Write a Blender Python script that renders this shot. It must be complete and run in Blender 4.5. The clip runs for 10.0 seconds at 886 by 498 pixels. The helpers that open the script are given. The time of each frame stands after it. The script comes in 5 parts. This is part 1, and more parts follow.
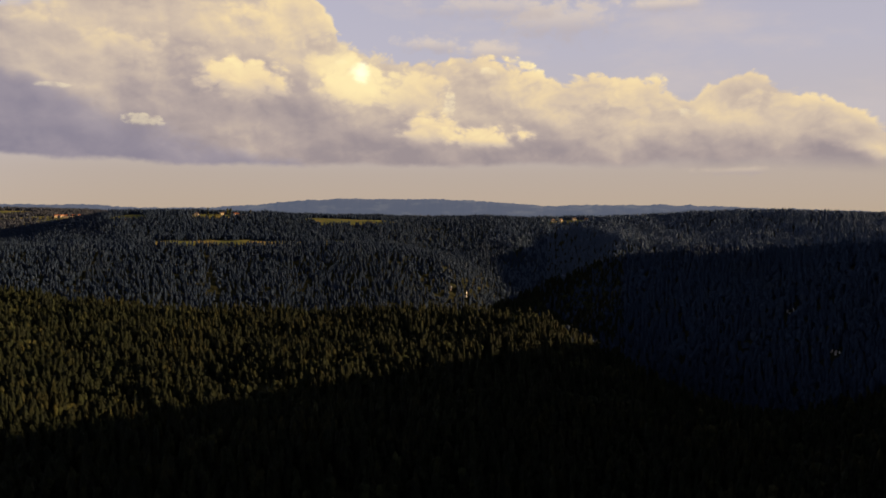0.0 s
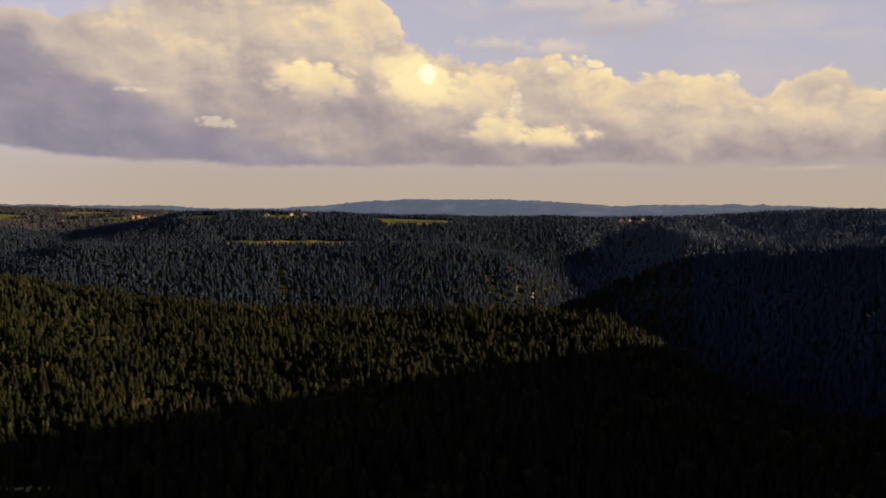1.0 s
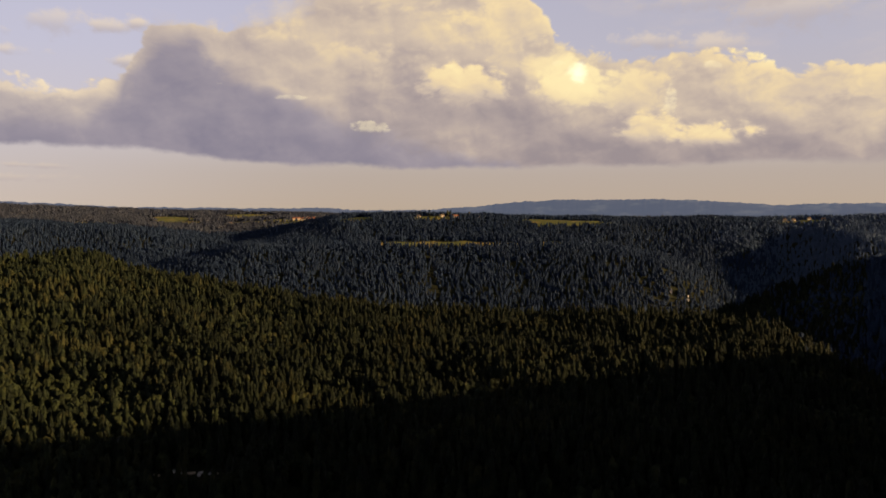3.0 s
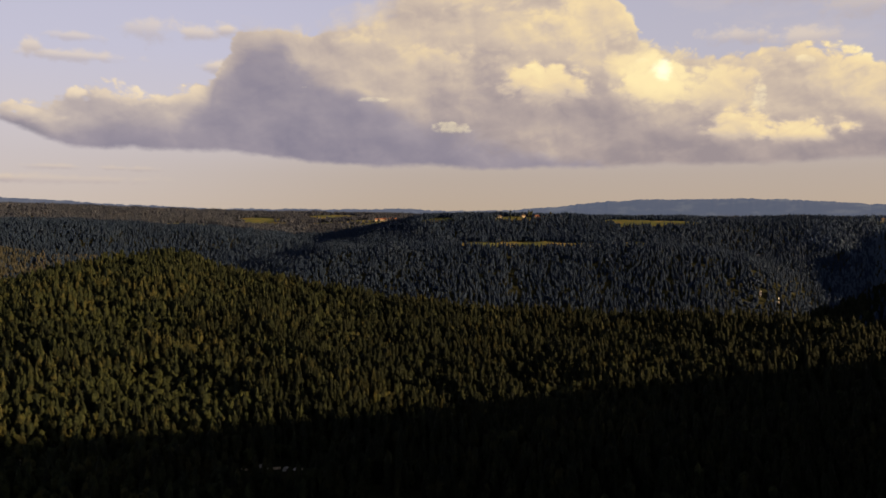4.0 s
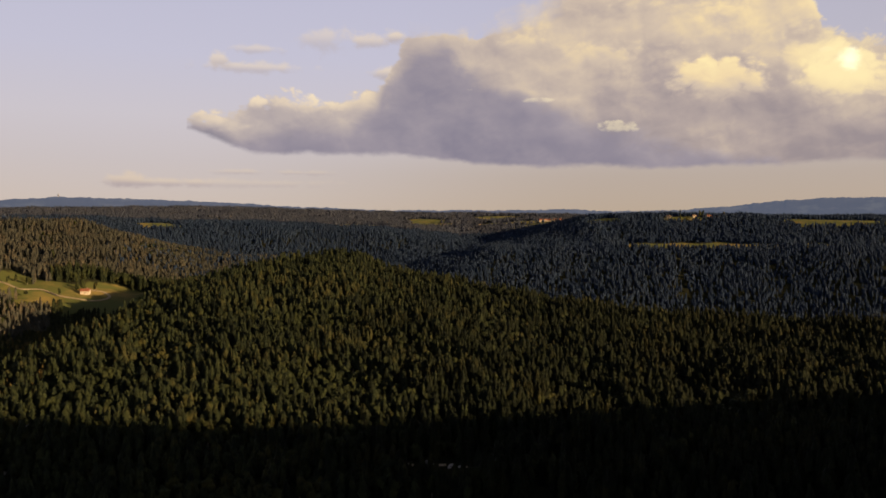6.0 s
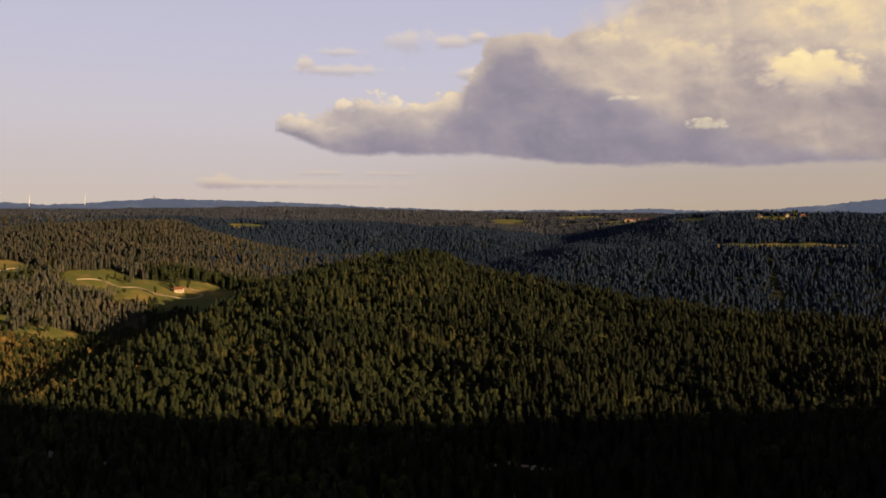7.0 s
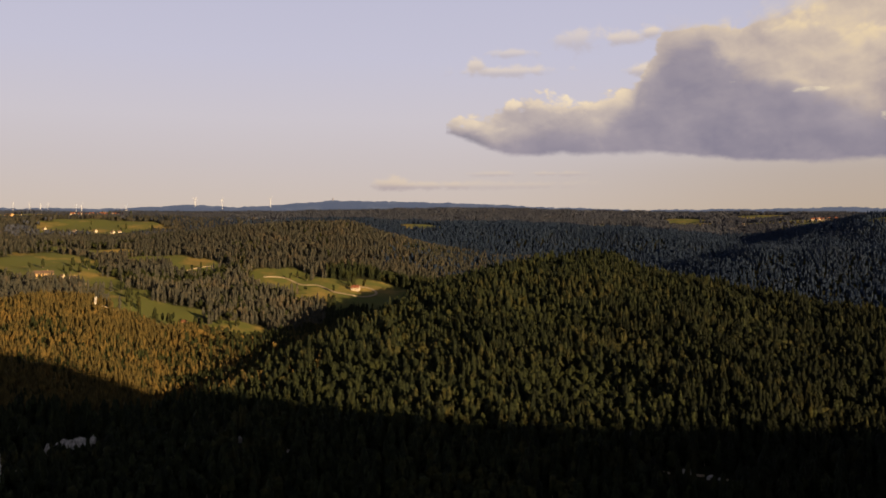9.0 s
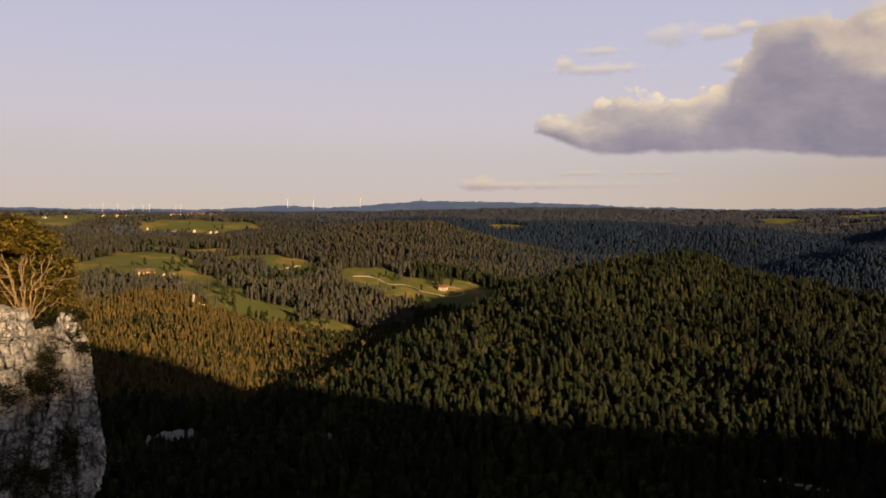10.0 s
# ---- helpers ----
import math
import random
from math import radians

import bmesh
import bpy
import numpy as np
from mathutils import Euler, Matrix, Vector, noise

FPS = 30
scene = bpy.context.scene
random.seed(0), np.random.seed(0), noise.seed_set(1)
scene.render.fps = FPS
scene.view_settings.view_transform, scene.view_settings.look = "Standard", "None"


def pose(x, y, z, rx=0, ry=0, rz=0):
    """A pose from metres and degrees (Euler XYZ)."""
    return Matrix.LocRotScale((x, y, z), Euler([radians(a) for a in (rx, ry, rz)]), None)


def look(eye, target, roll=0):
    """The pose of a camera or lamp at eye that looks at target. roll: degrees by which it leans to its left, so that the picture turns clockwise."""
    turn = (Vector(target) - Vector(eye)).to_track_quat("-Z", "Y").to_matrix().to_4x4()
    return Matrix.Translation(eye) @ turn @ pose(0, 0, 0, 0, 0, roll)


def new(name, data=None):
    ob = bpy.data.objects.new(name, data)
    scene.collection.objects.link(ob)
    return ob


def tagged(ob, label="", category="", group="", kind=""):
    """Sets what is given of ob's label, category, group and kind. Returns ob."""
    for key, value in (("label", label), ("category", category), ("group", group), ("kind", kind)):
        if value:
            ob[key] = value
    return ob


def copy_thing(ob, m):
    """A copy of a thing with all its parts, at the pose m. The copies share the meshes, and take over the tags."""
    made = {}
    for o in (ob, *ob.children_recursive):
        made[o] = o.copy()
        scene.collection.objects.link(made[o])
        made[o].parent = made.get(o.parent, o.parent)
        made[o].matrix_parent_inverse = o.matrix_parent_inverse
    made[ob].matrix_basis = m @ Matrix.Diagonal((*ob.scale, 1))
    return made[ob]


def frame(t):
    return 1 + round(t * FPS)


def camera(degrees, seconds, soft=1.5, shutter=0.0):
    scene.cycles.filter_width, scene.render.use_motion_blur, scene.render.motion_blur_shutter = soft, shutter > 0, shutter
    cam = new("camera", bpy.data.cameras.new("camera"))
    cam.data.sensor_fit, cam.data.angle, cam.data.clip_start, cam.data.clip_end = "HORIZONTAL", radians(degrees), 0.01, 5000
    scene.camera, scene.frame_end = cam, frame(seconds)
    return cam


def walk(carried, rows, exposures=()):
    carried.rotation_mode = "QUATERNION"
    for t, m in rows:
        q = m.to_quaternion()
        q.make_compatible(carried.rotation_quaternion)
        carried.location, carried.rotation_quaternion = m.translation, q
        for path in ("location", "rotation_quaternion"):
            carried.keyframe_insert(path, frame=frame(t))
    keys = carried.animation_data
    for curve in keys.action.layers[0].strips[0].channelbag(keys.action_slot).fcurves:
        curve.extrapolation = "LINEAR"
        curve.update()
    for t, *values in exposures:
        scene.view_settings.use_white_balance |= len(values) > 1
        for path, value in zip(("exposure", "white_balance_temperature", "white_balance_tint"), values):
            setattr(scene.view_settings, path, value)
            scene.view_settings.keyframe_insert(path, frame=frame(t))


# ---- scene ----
# A viewpoint high over a wooded gorge in evening light. The eye is the origin, y is the first heading,
# bearings are degrees to the right of it. The camera hangs in one spot and pans to the left.
cam = camera(55.19, 10.0, soft=1.75)
ROWS = [
    (0.0, 0.00, -0.80, 0.00), (0.5, 2.20, -0.78, -0.03), (1.0, 4.47, -0.78, -0.03), (1.5, 6.90, -0.77, -0.02),
    (2.0, 9.40, -0.76, 0.01), (2.5, 11.95, -0.74, 0.02), (4.0, 20.03, -0.68, 0.03), (4.5, 22.83, -0.66, 0.03),
    (5.0, 25.44, -0.64, 0.02), (5.5, 28.29, -0.63, 0.02), (7.0, 36.70, -0.61, 0.01), (7.5, 39.63, -0.61, 0.01),
    (8.0, 42.54, -0.60, 0.02), (8.5, 45.44, -0.59, 0.01), (9.0, 48.11, -0.59, -0.01), (9.5, 51.04, -0.58, -0.05),
    (10.0, 54.01, -0.59, -0.08),
]
walk(cam, [(t, pose(0, 0, 0, 90 + pitch, roll, yaw)) for t, yaw, pitch, roll in ROWS])

# ---- light ----
SUN_BEARING, SUN_HEIGHT = 90.0, 10.0


def toward(bearing, height):
    b, e = radians(bearing), radians(height)
    return Vector((math.sin(b) * math.cos(e), math.cos(b) * math.cos(e), math.sin(e)))


sun = new("sun", bpy.data.lights.new("sun", "SUN"))
sun.data.energy, sun.data.angle, sun.data.color = 4.8, radians(0.6), (1.0, 0.665, 0.34)
sun.matrix_world = look(toward(SUN_BEARING, SUN_HEIGHT) * 100, (0, 0, 0))
scene.view_settings.exposure = 0.74


class Nodes:
    """A short hand for node trees."""

    def __init__(self, tree):
        self.tree = tree
        tree.nodes.clear()

    def put(self, kind, **sets):
        node = self.tree.nodes.new(kind)
        for key, value in sets.items():
            setattr(node, key, value)
        return node

    def feed(self, socket, value):
        if isinstance(value, bpy.types.NodeSocket):
            self.tree.links.new(value, socket)
        elif value is not None:
            if socket.type == "RGBA" and not isinstance(value, (int, float)):
                value = (*value, 1.0) if len(value) == 3 else value
            socket.default_value = value

    def math(self, op, a, b=None, c=None, clamp=False):
        node = self.put("ShaderNodeMath", operation=op, use_clamp=clamp)
        for socket, value in zip(node.inputs, (a, b, c)):
            self.feed(socket, value)
        return node.outputs[0]

    def vec(self, op, a, b=None):
        node = self.put("ShaderNodeVectorMath", operation=op)
        self.feed(node.inputs[0], a)
        self.feed(node.inputs[1], b)
        return node.outputs[0]

    def xyz(self, x, y, z):
        node = self.put("ShaderNodeCombineXYZ")
        for socket, value in zip(node.inputs, (x, y, z)):
            self.feed(socket, value)
        return node.outputs[0]

    def noise(self, vector, scale, detail=4.0, rough=0.55, warp=0.0, colour=False):
        node = self.put("ShaderNodeTexNoise")
        self.feed(node.inputs["Vector"], vector)
        node.inputs["Scale"].default_value, node.inputs["Detail"].default_value = scale, detail
        node.inputs["Roughness"].default_value, node.inputs["Distortion"].default_value = rough, warp
        return node.outputs["Color" if colour else "Fac"]

    def mix(self, fac, a, b, blend="MIX"):
        node = self.put("ShaderNodeMix", data_type="RGBA", blend_type=blend)
        self.feed(node.inputs[0], fac)
        self.feed(node.inputs[6], a)
        self.feed(node.inputs[7], b)
        return node.outputs[2]

    def step(self, value, low, high):
        node = self.put("ShaderNodeMapRange", interpolation_type="SMOOTHSTEP")
        self.feed(node.inputs[0], value)
        node.inputs[1].default_value, node.inputs[2].default_value = low, high
        return node.outputs[0]

    def ramp(self, fac, stops, mode="LINEAR"):
        node = self.put("ShaderNodeValToRGB")
        node.color_ramp.interpolation = mode
        items = node.color_ramp.elements
        while len(items) < len(stops):
            items.new(0.5)
        for item, (at, colour) in zip(items, sorted(stops, key=lambda s: s[0])):
            item.position = at
            item.color = (colour, colour, colour, 1) if isinstance(colour, (int, float)) else (*colour, 1)
        self.feed(node.inputs[0], fac)
        return node.outputs[0]


def build_sky():
    world = bpy.data.worlds.new("evening_sky")
    scene.world = world
    world.use_nodes = True
    n = Nodes(world.node_tree)
    way = n.put("ShaderNodeTexCoord").outputs["Generated"]
    part_xyz = n.put("ShaderNodeSeparateXYZ")
    n.feed(part_xyz.inputs[0], way)
    x, y, z = part_xyz.outputs
    bearing = n.math("MULTIPLY", n.math("ARCTAN2", x, y), 180 / math.pi)
    height = n.math("MULTIPLY", n.math("ARCSINE", z), 180 / math.pi)

    air = n.put("ShaderNodeTexSky", sky_type="NISHITA", sun_disc=False)
    air.sun_elevation, air.sun_rotation = radians(SUN_HEIGHT), radians(SUN_BEARING)
    deep = n.mix(1.0, air.outputs[0], (0.014, 0.014, 0.016), "MULTIPLY")
    clear = n.ramp(n.math("DIVIDE", height, 40.0), [
        (0.0, (0.60, 0.485, 0.37)), (0.06, (0.605, 0.51, 0.45)), (0.13, (0.59, 0.525, 0.525)), (0.20, (0.60, 0.555, 0.60)),
        (0.30, (0.555, 0.54, 0.655)), (0.43, (0.51, 0.505, 0.645)), (0.56, (0.18, 0.20, 0.33)), (0.70, (0.03, 0.035, 0.07))])
    # the air under the great cloud is duller
    shade = n.math("MULTIPLY", n.step(bearing, -50.0, -18.0), n.step(height, 8.0, 4.0))
    clear = n.mix(n.math("MULTIPLY", shade, 0.9), clear, n.mix(1.0, clear, (0.80, 0.755, 0.665), "MULTIPLY"))
    clear = n.mix(n.math("MULTIPLY", n.step(bearing, -40.0, 5.0), n.step(height, 5.0, 9.0)), clear, n.mix(1.0, clear, (0.89, 0.875, 0.84), "MULTIPLY"))
    sky = n.mix(n.step(height, 20.0, 28.0), clear, deep)

    # cloud field in degrees
    raw = n.xyz(n.math("MULTIPLY", bearing, 0.8), n.math("MULTIPLY", height, 1.15), 0.0)
    bend = n.noise(raw, 0.30, 3, 0.6, colour=True)
    flat = n.vec("ADD", raw, n.vec("MULTIPLY", n.vec("SUBTRACT", bend, (0.5, 0.5, 0.5)), (2.6, 2.0, 0.0)))
    fine = n.noise(raw, 1.1, 6, 0.60)
    mist = n.noise(raw, 0.24, 2.5, 0.5)

    def heap(where, scale, detail, soft):
        cells = n.put("ShaderNodeTexVoronoi", feature="SMOOTH_F1", normalize=True, voronoi_dimensions="2D")
        cells.inputs["Scale"].default_value, cells.inputs["Detail"].default_value = scale, detail
        cells.inputs["Roughness"].default_value, cells.inputs["Smoothness"].default_value = 0.55, soft
        n.feed(cells.inputs["Vector"], where)
        return n.math("SUBTRACT", 1.0, cells.outputs["Distance"])

    def heaps(where):
        return n.math("ADD", n.math("MULTIPLY", heap(where, 0.30, 0.0, 0.30), 0.5), n.math("MULTIPLY", heap(where, 0.85, 2.0, 0.22), 0.5))

    def bodies(where):
        return n.math("ADD", n.math("MULTIPLY", heap(where, 0.17, 0.0, 0.40), 0.65), n.math("MULTIPLY", heap(where, 0.42, 0.0, 0.35), 0.35))

    puff = heaps(flat)
    calm = n.vec("ADD", raw, n.vec("MULTIPLY", n.vec("SUBTRACT", n.noise(raw, 0.22, 2, 0.5, colour=True), (0.5, 0.5, 0.5)), (3.4, 2.4, 0.0)))
    relief = n.math("SUBTRACT", bodies(calm), bodies(n.vec("ADD", calm, (0.8, 1.25, 0.0))))
    billow = n.math("ADD", n.math("MULTIPLY", n.math("SUBTRACT", puff, 0.66), 4.0), n.math("MULTIPLY", n.math("SUBTRACT", fine, 0.5), 1.3))
    # the top of the great cloud by bearing, its base nearly level
    u = n.math("DIVIDE", n.math("ADD", bearing, 60.0), 100.0)
    top = n.math("MULTIPLY", n.ramp(u, TOPS), 20.0)
    base = n.math("MULTIPLY", n.ramp(u, BASES), 20.0)
    under = n.math("ADD", n.math("SUBTRACT", top, height), n.math("MULTIPLY", billow, 0.9))
    over = n.math("ADD", n.math("SUBTRACT", height, base), n.math("ADD", n.math("MULTIPLY", n.math("SUBTRACT", fine, 0.5), 0.5), n.math("MULTIPLY", n.math("SUBTRACT", mist, 0.5), 0.8)))
    frayed = n.math("ADD", 1.0, n.math("MULTIPLY", n.step(bearing, 4.0, 24.0), 1.8))
    loose = n.math("ADD", 1.0, n.math("MULTIPLY", n.step(bearing, -16.0, -24.0), n.math("MULTIPLY", n.step(height, 13.2, 14.2), 4.5)))
    cover = n.math("MULTIPLY", n.step(n.math("DIVIDE", under, loose), -0.12, 0.38), n.step(n.math("DIVIDE", over, frayed), -0.12, 0.34))
    # how much light each place of the cloud holds: dull at the base, brighter above
    rise = n.math("DIVIDE", over, n.math("MAXIMUM", n.math("SUBTRACT", top, base), 2.5))
    lit = n.math("ADD", 0.07, n.math("MULTIPLY", n.step(n.math("ADD", rise, n.math("MULTIPLY", n.math("SUBTRACT", mist, 0.5), 0.6)), 0.02, 0.68), 0.42))
    lit = n.math("ADD", lit, n.math("MULTIPLY", n.math("SUBTRACT", mist, 0.5), 0.30))
    warm = n.step(n.math("ADD", bearing, n.math("MULTIPLY", height, 0.9)), -36.0, -6.0)

    # heaps one before another: a sharp lit head, a foot that fades into the rest
    def heaped(field, heads, firm):
        for b, e, wide, high, much in heads:
            dx = n.math("DIVIDE", n.math("SUBTRACT", bearing, b), wide)
            dy = n.math("DIVIDE", n.math("SUBTRACT", height, e), high)
            far = n.math("SQRT", n.math("ADD", n.math("MULTIPLY", dx, dx), n.math("MULTIPLY", dy, dy)))
            far = n.math("SUBTRACT", far, n.math("MULTIPLY", billow, 0.8))
            mask = n.math("MULTIPLY", n.step(far, 1.15, 0.35), n.math("MULTIPLY", n.step(dy, -1.25, 0.15), firm))
            tone = n.math("ADD", n.math("MULTIPLY", n.math("ADD", n.math("MULTIPLY", dx, 0.35), dy), 0.13), much)
            blend = n.put("ShaderNodeMix", data_type="FLOAT")
            for socket, value in zip(blend.inputs[:1] + blend.inputs[2:4], (mask, field, tone)):
                n.feed(socket, value)
            field = blend.outputs[0]
        return field

    lit = heaped(heaped(lit, BACK_HEAPS, 0.62), GOLD_HEAPS, 0.70)
    crisp = n.math("SUBTRACT", puff, heaps(n.vec("ADD", flat, (0.28, 0.5, 0.0))))
    small = n.math("SUBTRACT", fine, n.noise(n.vec("ADD", raw, (0.12, 0.3, 0.0)), 1.1, 6, 0.60))
    grain = n.math("ADD", n.math("ADD", n.math("MULTIPLY", crisp, 0.42), n.math("MULTIPLY", small, 0.13)), n.math("MULTIPLY", relief, 0.62))
    lit = n.math("ADD", n.math("ADD", lit, grain), n.math("MULTIPLY", n.step(under, 0.9, 0.15), 0.10))
    cool = n.ramp(lit, [(0.0, (0.265, 0.24, 0.285)), (0.30, (0.37, 0.32, 0.345)), (0.55, (0.52, 0.44, 0.41)), (0.85, (0.82, 0.67, 0.50)), (1.0, (0.92, 0.76, 0.54))])
    gold = n.ramp(lit, [(0.0, (0.33, 0.275, 0.285)), (0.25, (0.46, 0.375, 0.345)), (0.50, (0.66, 0.53, 0.41)), (0.75, (0.90, 0.70, 0.41)), (1.0, (1.04, 0.85, 0.45))])
    cloud = n.mix(warm, cool, gold)
    # a lower, nearer lobe in the shade of the rest, with a thin bright edge here and there
    near_top = n.math("MULTIPLY", n.ramp(u, LOBE), 20.0)
    lobe = n.math("ADD", n.math("SUBTRACT", near_top, height), n.math("MULTIPLY", billow, 0.8))
    dusk = n.math("ADD", n.math("ADD", 0.36, grain), n.math("SUBTRACT", n.math("MULTIPLY", n.math("SUBTRACT", mist, 0.5), 0.7), n.math("MULTIPLY", n.step(lobe, 0.3, 3.2), 0.16)))
    cloud = n.mix(n.math("MULTIPLY", n.step(lobe, -0.5, 1.0), 0.86), cloud, n.ramp(dusk, [(0.0, (0.225, 0.205, 0.275)), (0.4, (0.33, 0.29, 0.34)), (0.8, (0.52, 0.44, 0.42))]))
    glint = heaped(0.0, EDGE_HEAPS, 0.9)
    cloud = n.mix(n.math("MULTIPLY", n.step(n.math("ADD", glint, n.math("MULTIPLY", n.math("SUBTRACT", fine, 0.55), n.math("MULTIPLY", glint, 3.0))), 0.12, 0.8), 0.42), cloud, n.mix(warm, (0.74, 0.62, 0.49), (1.08, 0.92, 0.58)))
    # the one dazzling head
    spot = n.put("ShaderNodeVectorMath", operation="DISTANCE")
    n.feed(spot.inputs[0], n.xyz(bearing, height, 0.0))
    spot.inputs[1].default_value = (-5.58, 10.86, 0.0)
    around = n.math("MULTIPLY", n.step(spot.outputs["Value"], 5.0, 0.0), n.math("MULTIPLY", n.step(lit, 0.35, 0.85), 0.6))
    cloud = n.mix(around, cloud, (1.06, 0.88, 0.48))
    cloud = n.mix(n.step(n.math("ADD", spot.outputs["Value"], n.math("MULTIPLY", fine, 1.2)), 1.45, 0.65), cloud, (1.35, 1.25, 0.80))

    # thin high veil behind the great cloud
    veil = n.math("MULTIPLY", n.step(n.noise(n.vec("MULTIPLY", raw, (0.55, 1.0, 1.0)), 0.20, 5, 0.6), 0.45, 0.72), n.math("MULTIPLY", n.step(bearing, -36.0, -4.0), n.step(height, 6.0, 10.0)))
    sky = n.mix(n.math("MULTIPLY", veil, 0.55), sky, (0.64, 0.55, 0.52))
    # loose wisps: bearing, height, reach along and up
    for b, e, wide, high, much in WISPS + LOW_WISPS:
        dx = n.math("DIVIDE", n.math("SUBTRACT", bearing, b), wide)
        dy = n.math("DIVIDE", n.math("SUBTRACT", height, e), high)
        far = n.math("SQRT", n.math("ADD", n.math("MULTIPLY", dx, dx), n.math("MULTIPLY", dy, dy)))
        thin = n.math("MULTIPLY", n.step(n.math("SUBTRACT", far, n.math("ADD", n.math("MULTIPLY", n.math("SUBTRACT", fine, 0.5), 2.6), n.math("MULTIPLY", n.math("SUBTRACT", puff, 0.66), 1.6))), 1.3, 0.2), much)
        pale, dull = ((0.80, 0.66, 0.51), (0.50, 0.435, 0.44)) if e > 6 else ((0.72, 0.58, 0.45), (0.44, 0.37, 0.37))
        sky = n.mix(thin, sky, n.mix(n.step(dy, -0.7, 0.5), dull, pale))
    sky = n.mix(n.math("MULTIPLY", cover, 0.97), sky, cloud)
    back = n.put("ShaderNodeBackground")
    n.feed(back.inputs[0], sky)
    back.inputs[1].default_value = 0.6
    out = n.put("ShaderNodeOutputWorld")
    n.feed(out.inputs[0], back.outputs[0])


# bearing -60 to 40 over 0 to 1; heights over 20 degrees
TOPS = [(0.0, 0.0), (0.116, 0.2), (0.121, 0.37), (0.13, 0.396), (0.153, 0.42), (0.161, 0.466), (0.249, 0.487), (0.256, 0.587), (0.265, 0.665), (0.28, 0.685), (0.317, 0.68), (0.335, 0.72), (0.365, 0.84), (0.40, 0.95),
        (0.50, 0.95), (0.512, 0.79), (0.525, 0.70), (0.532, 0.645), (0.568, 0.603), (0.595, 0.586), (0.663, 0.568), (0.68, 0.515), (0.697, 0.545), (0.737, 0.504), (0.763, 0.44), (0.773, 0.508), (0.799, 0.524),
        (0.816, 0.465), (0.839, 0.441), (0.867, 0.348), (0.90, 0.28), (1.0, 0.26)]
BASES = [(0.0, 0.4), (0.121, 0.354), (0.143, 0.314), (0.159, 0.29), (0.183, 0.281), (0.254, 0.287), (0.281, 0.272), (0.309, 0.251), (0.359, 0.241), (0.421, 0.234), (0.53, 0.235), (0.682, 0.237), (0.79, 0.221), (0.876, 0.202), (1.0, 0.19)]
LOBE = [(0.0, 0.0), (0.159, 0.326), (0.193, 0.354), (0.228, 0.396), (0.245, 0.459), (0.256, 0.542), (0.268, 0.61), (0.291, 0.625), (0.31, 0.56), (0.328, 0.51), (0.347, 0.47), (0.363, 0.427), (0.393, 0.382), (0.416, 0.344), (0.446, 0.308), (0.491, 0.263), (0.54, 0.2), (1.0, 0.0)]
# heaps of cloud, the further ones first: bearing, height, half width, half height, light
BACK_HEAPS = [(-16.5, 13.5, 4.2, 1.7, 0.50), (-25.4, 12.9, 2.7, 1.3, 0.52), (-31.3, 12.9, 3.1, 1.5, 0.34), (-20.5, 11.8, 3.4, 1.0, 0.55), (-18.4, 9.9, 3.1, 1.3, 0.38), (-10.0, 14.3, 3.1, 2.3, 0.80), (-16.8, 11.2, 2.3, 1.3, 0.58),
              (-25.4, 13.0, 1.5, 0.6, 0.72), (-20.7, 11.9, 2.2, 0.6, 0.68), (-40.3, 9.0, 3.1, 1.1, 0.82), (-43.5, 9.0, 0.9, 0.7, 0.95), (-37.2, 8.9, 2.3, 0.9, 0.72), (-46.7, 7.6, 1.5, 0.8, 0.70)]
GOLD_HEAPS = [(-13.1, 10.3, 3.2, 1.5, 0.97), (-7.4, 11.2, 2.3, 1.7, 0.70), (-5.5, 10.1, 2.3, 2.1, 0.95), (-2.4, 9.6, 2.9, 2.3, 0.80), (-0.9, 7.0, 2.3, 1.0, 0.76), (2.7, 6.6, 2.3, 0.8, 0.92), (4.4, 9.8, 2.7, 1.9, 0.64),
              (6.5, 10.8, 2.1, 1.1, 0.84), (8.6, 9.2, 2.9, 1.9, 0.70), (11.1, 10.0, 1.9, 1.1, 0.64), (13.7, 9.2, 3.1, 1.5, 0.72), (18.9, 9.6, 2.3, 1.3, 0.64), (23.2, 8.2, 2.7, 1.1, 0.62), (20.0, 7.1, 3.1, 1.1, 0.46), (26.1, 6.3, 2.3, 1.1, 0.48)]
# thin dazzling edges
EDGE_HEAPS = [(0.5, 8.7, 0.55, 1.2, 0.8), (6.6, 11.1, 0.9, 0.35, 0.6), (-19.7, 7.4, 1.2, 0.5, 1.0), (-24.7, 9.25, 0.9, 0.22, 0.7), (-29.3, 10.0, 0.6, 0.2, 0.5), (3.2, 10.9, 0.6, 0.3, 0.5), (16.2, 7.9, 0.8, 0.4, 0.5), (-6.9, 11.5, 0.6, 0.25, 0.5)]
WISPS = [(-44.1, 11.2, 2.9, 0.34, 0.6), (-45.8, 11.6, 0.6, 0.5, 0.7), (-43.6, 12.35, 1.5, 0.3, 0.5), (-38.9, 13.2, 1.7, 0.8, 0.5), (-36.3, 13.1, 1.2, 0.5, 0.7), (-34.2, 13.4, 0.7, 0.4, 0.8), (-34.8, 11.1, 1.1, 0.45, 0.8),
         (-0.9, 12.7, 2.3, 0.6, 0.6), (2.9, 12.3, 1.9, 0.7, 0.6), (7.8, 14.2, 3.4, 1.3, 0.6), (14.7, 14.8, 2.3, 0.5, 0.6), (4.4, 15.1, 4.6, 0.8, 0.5)]
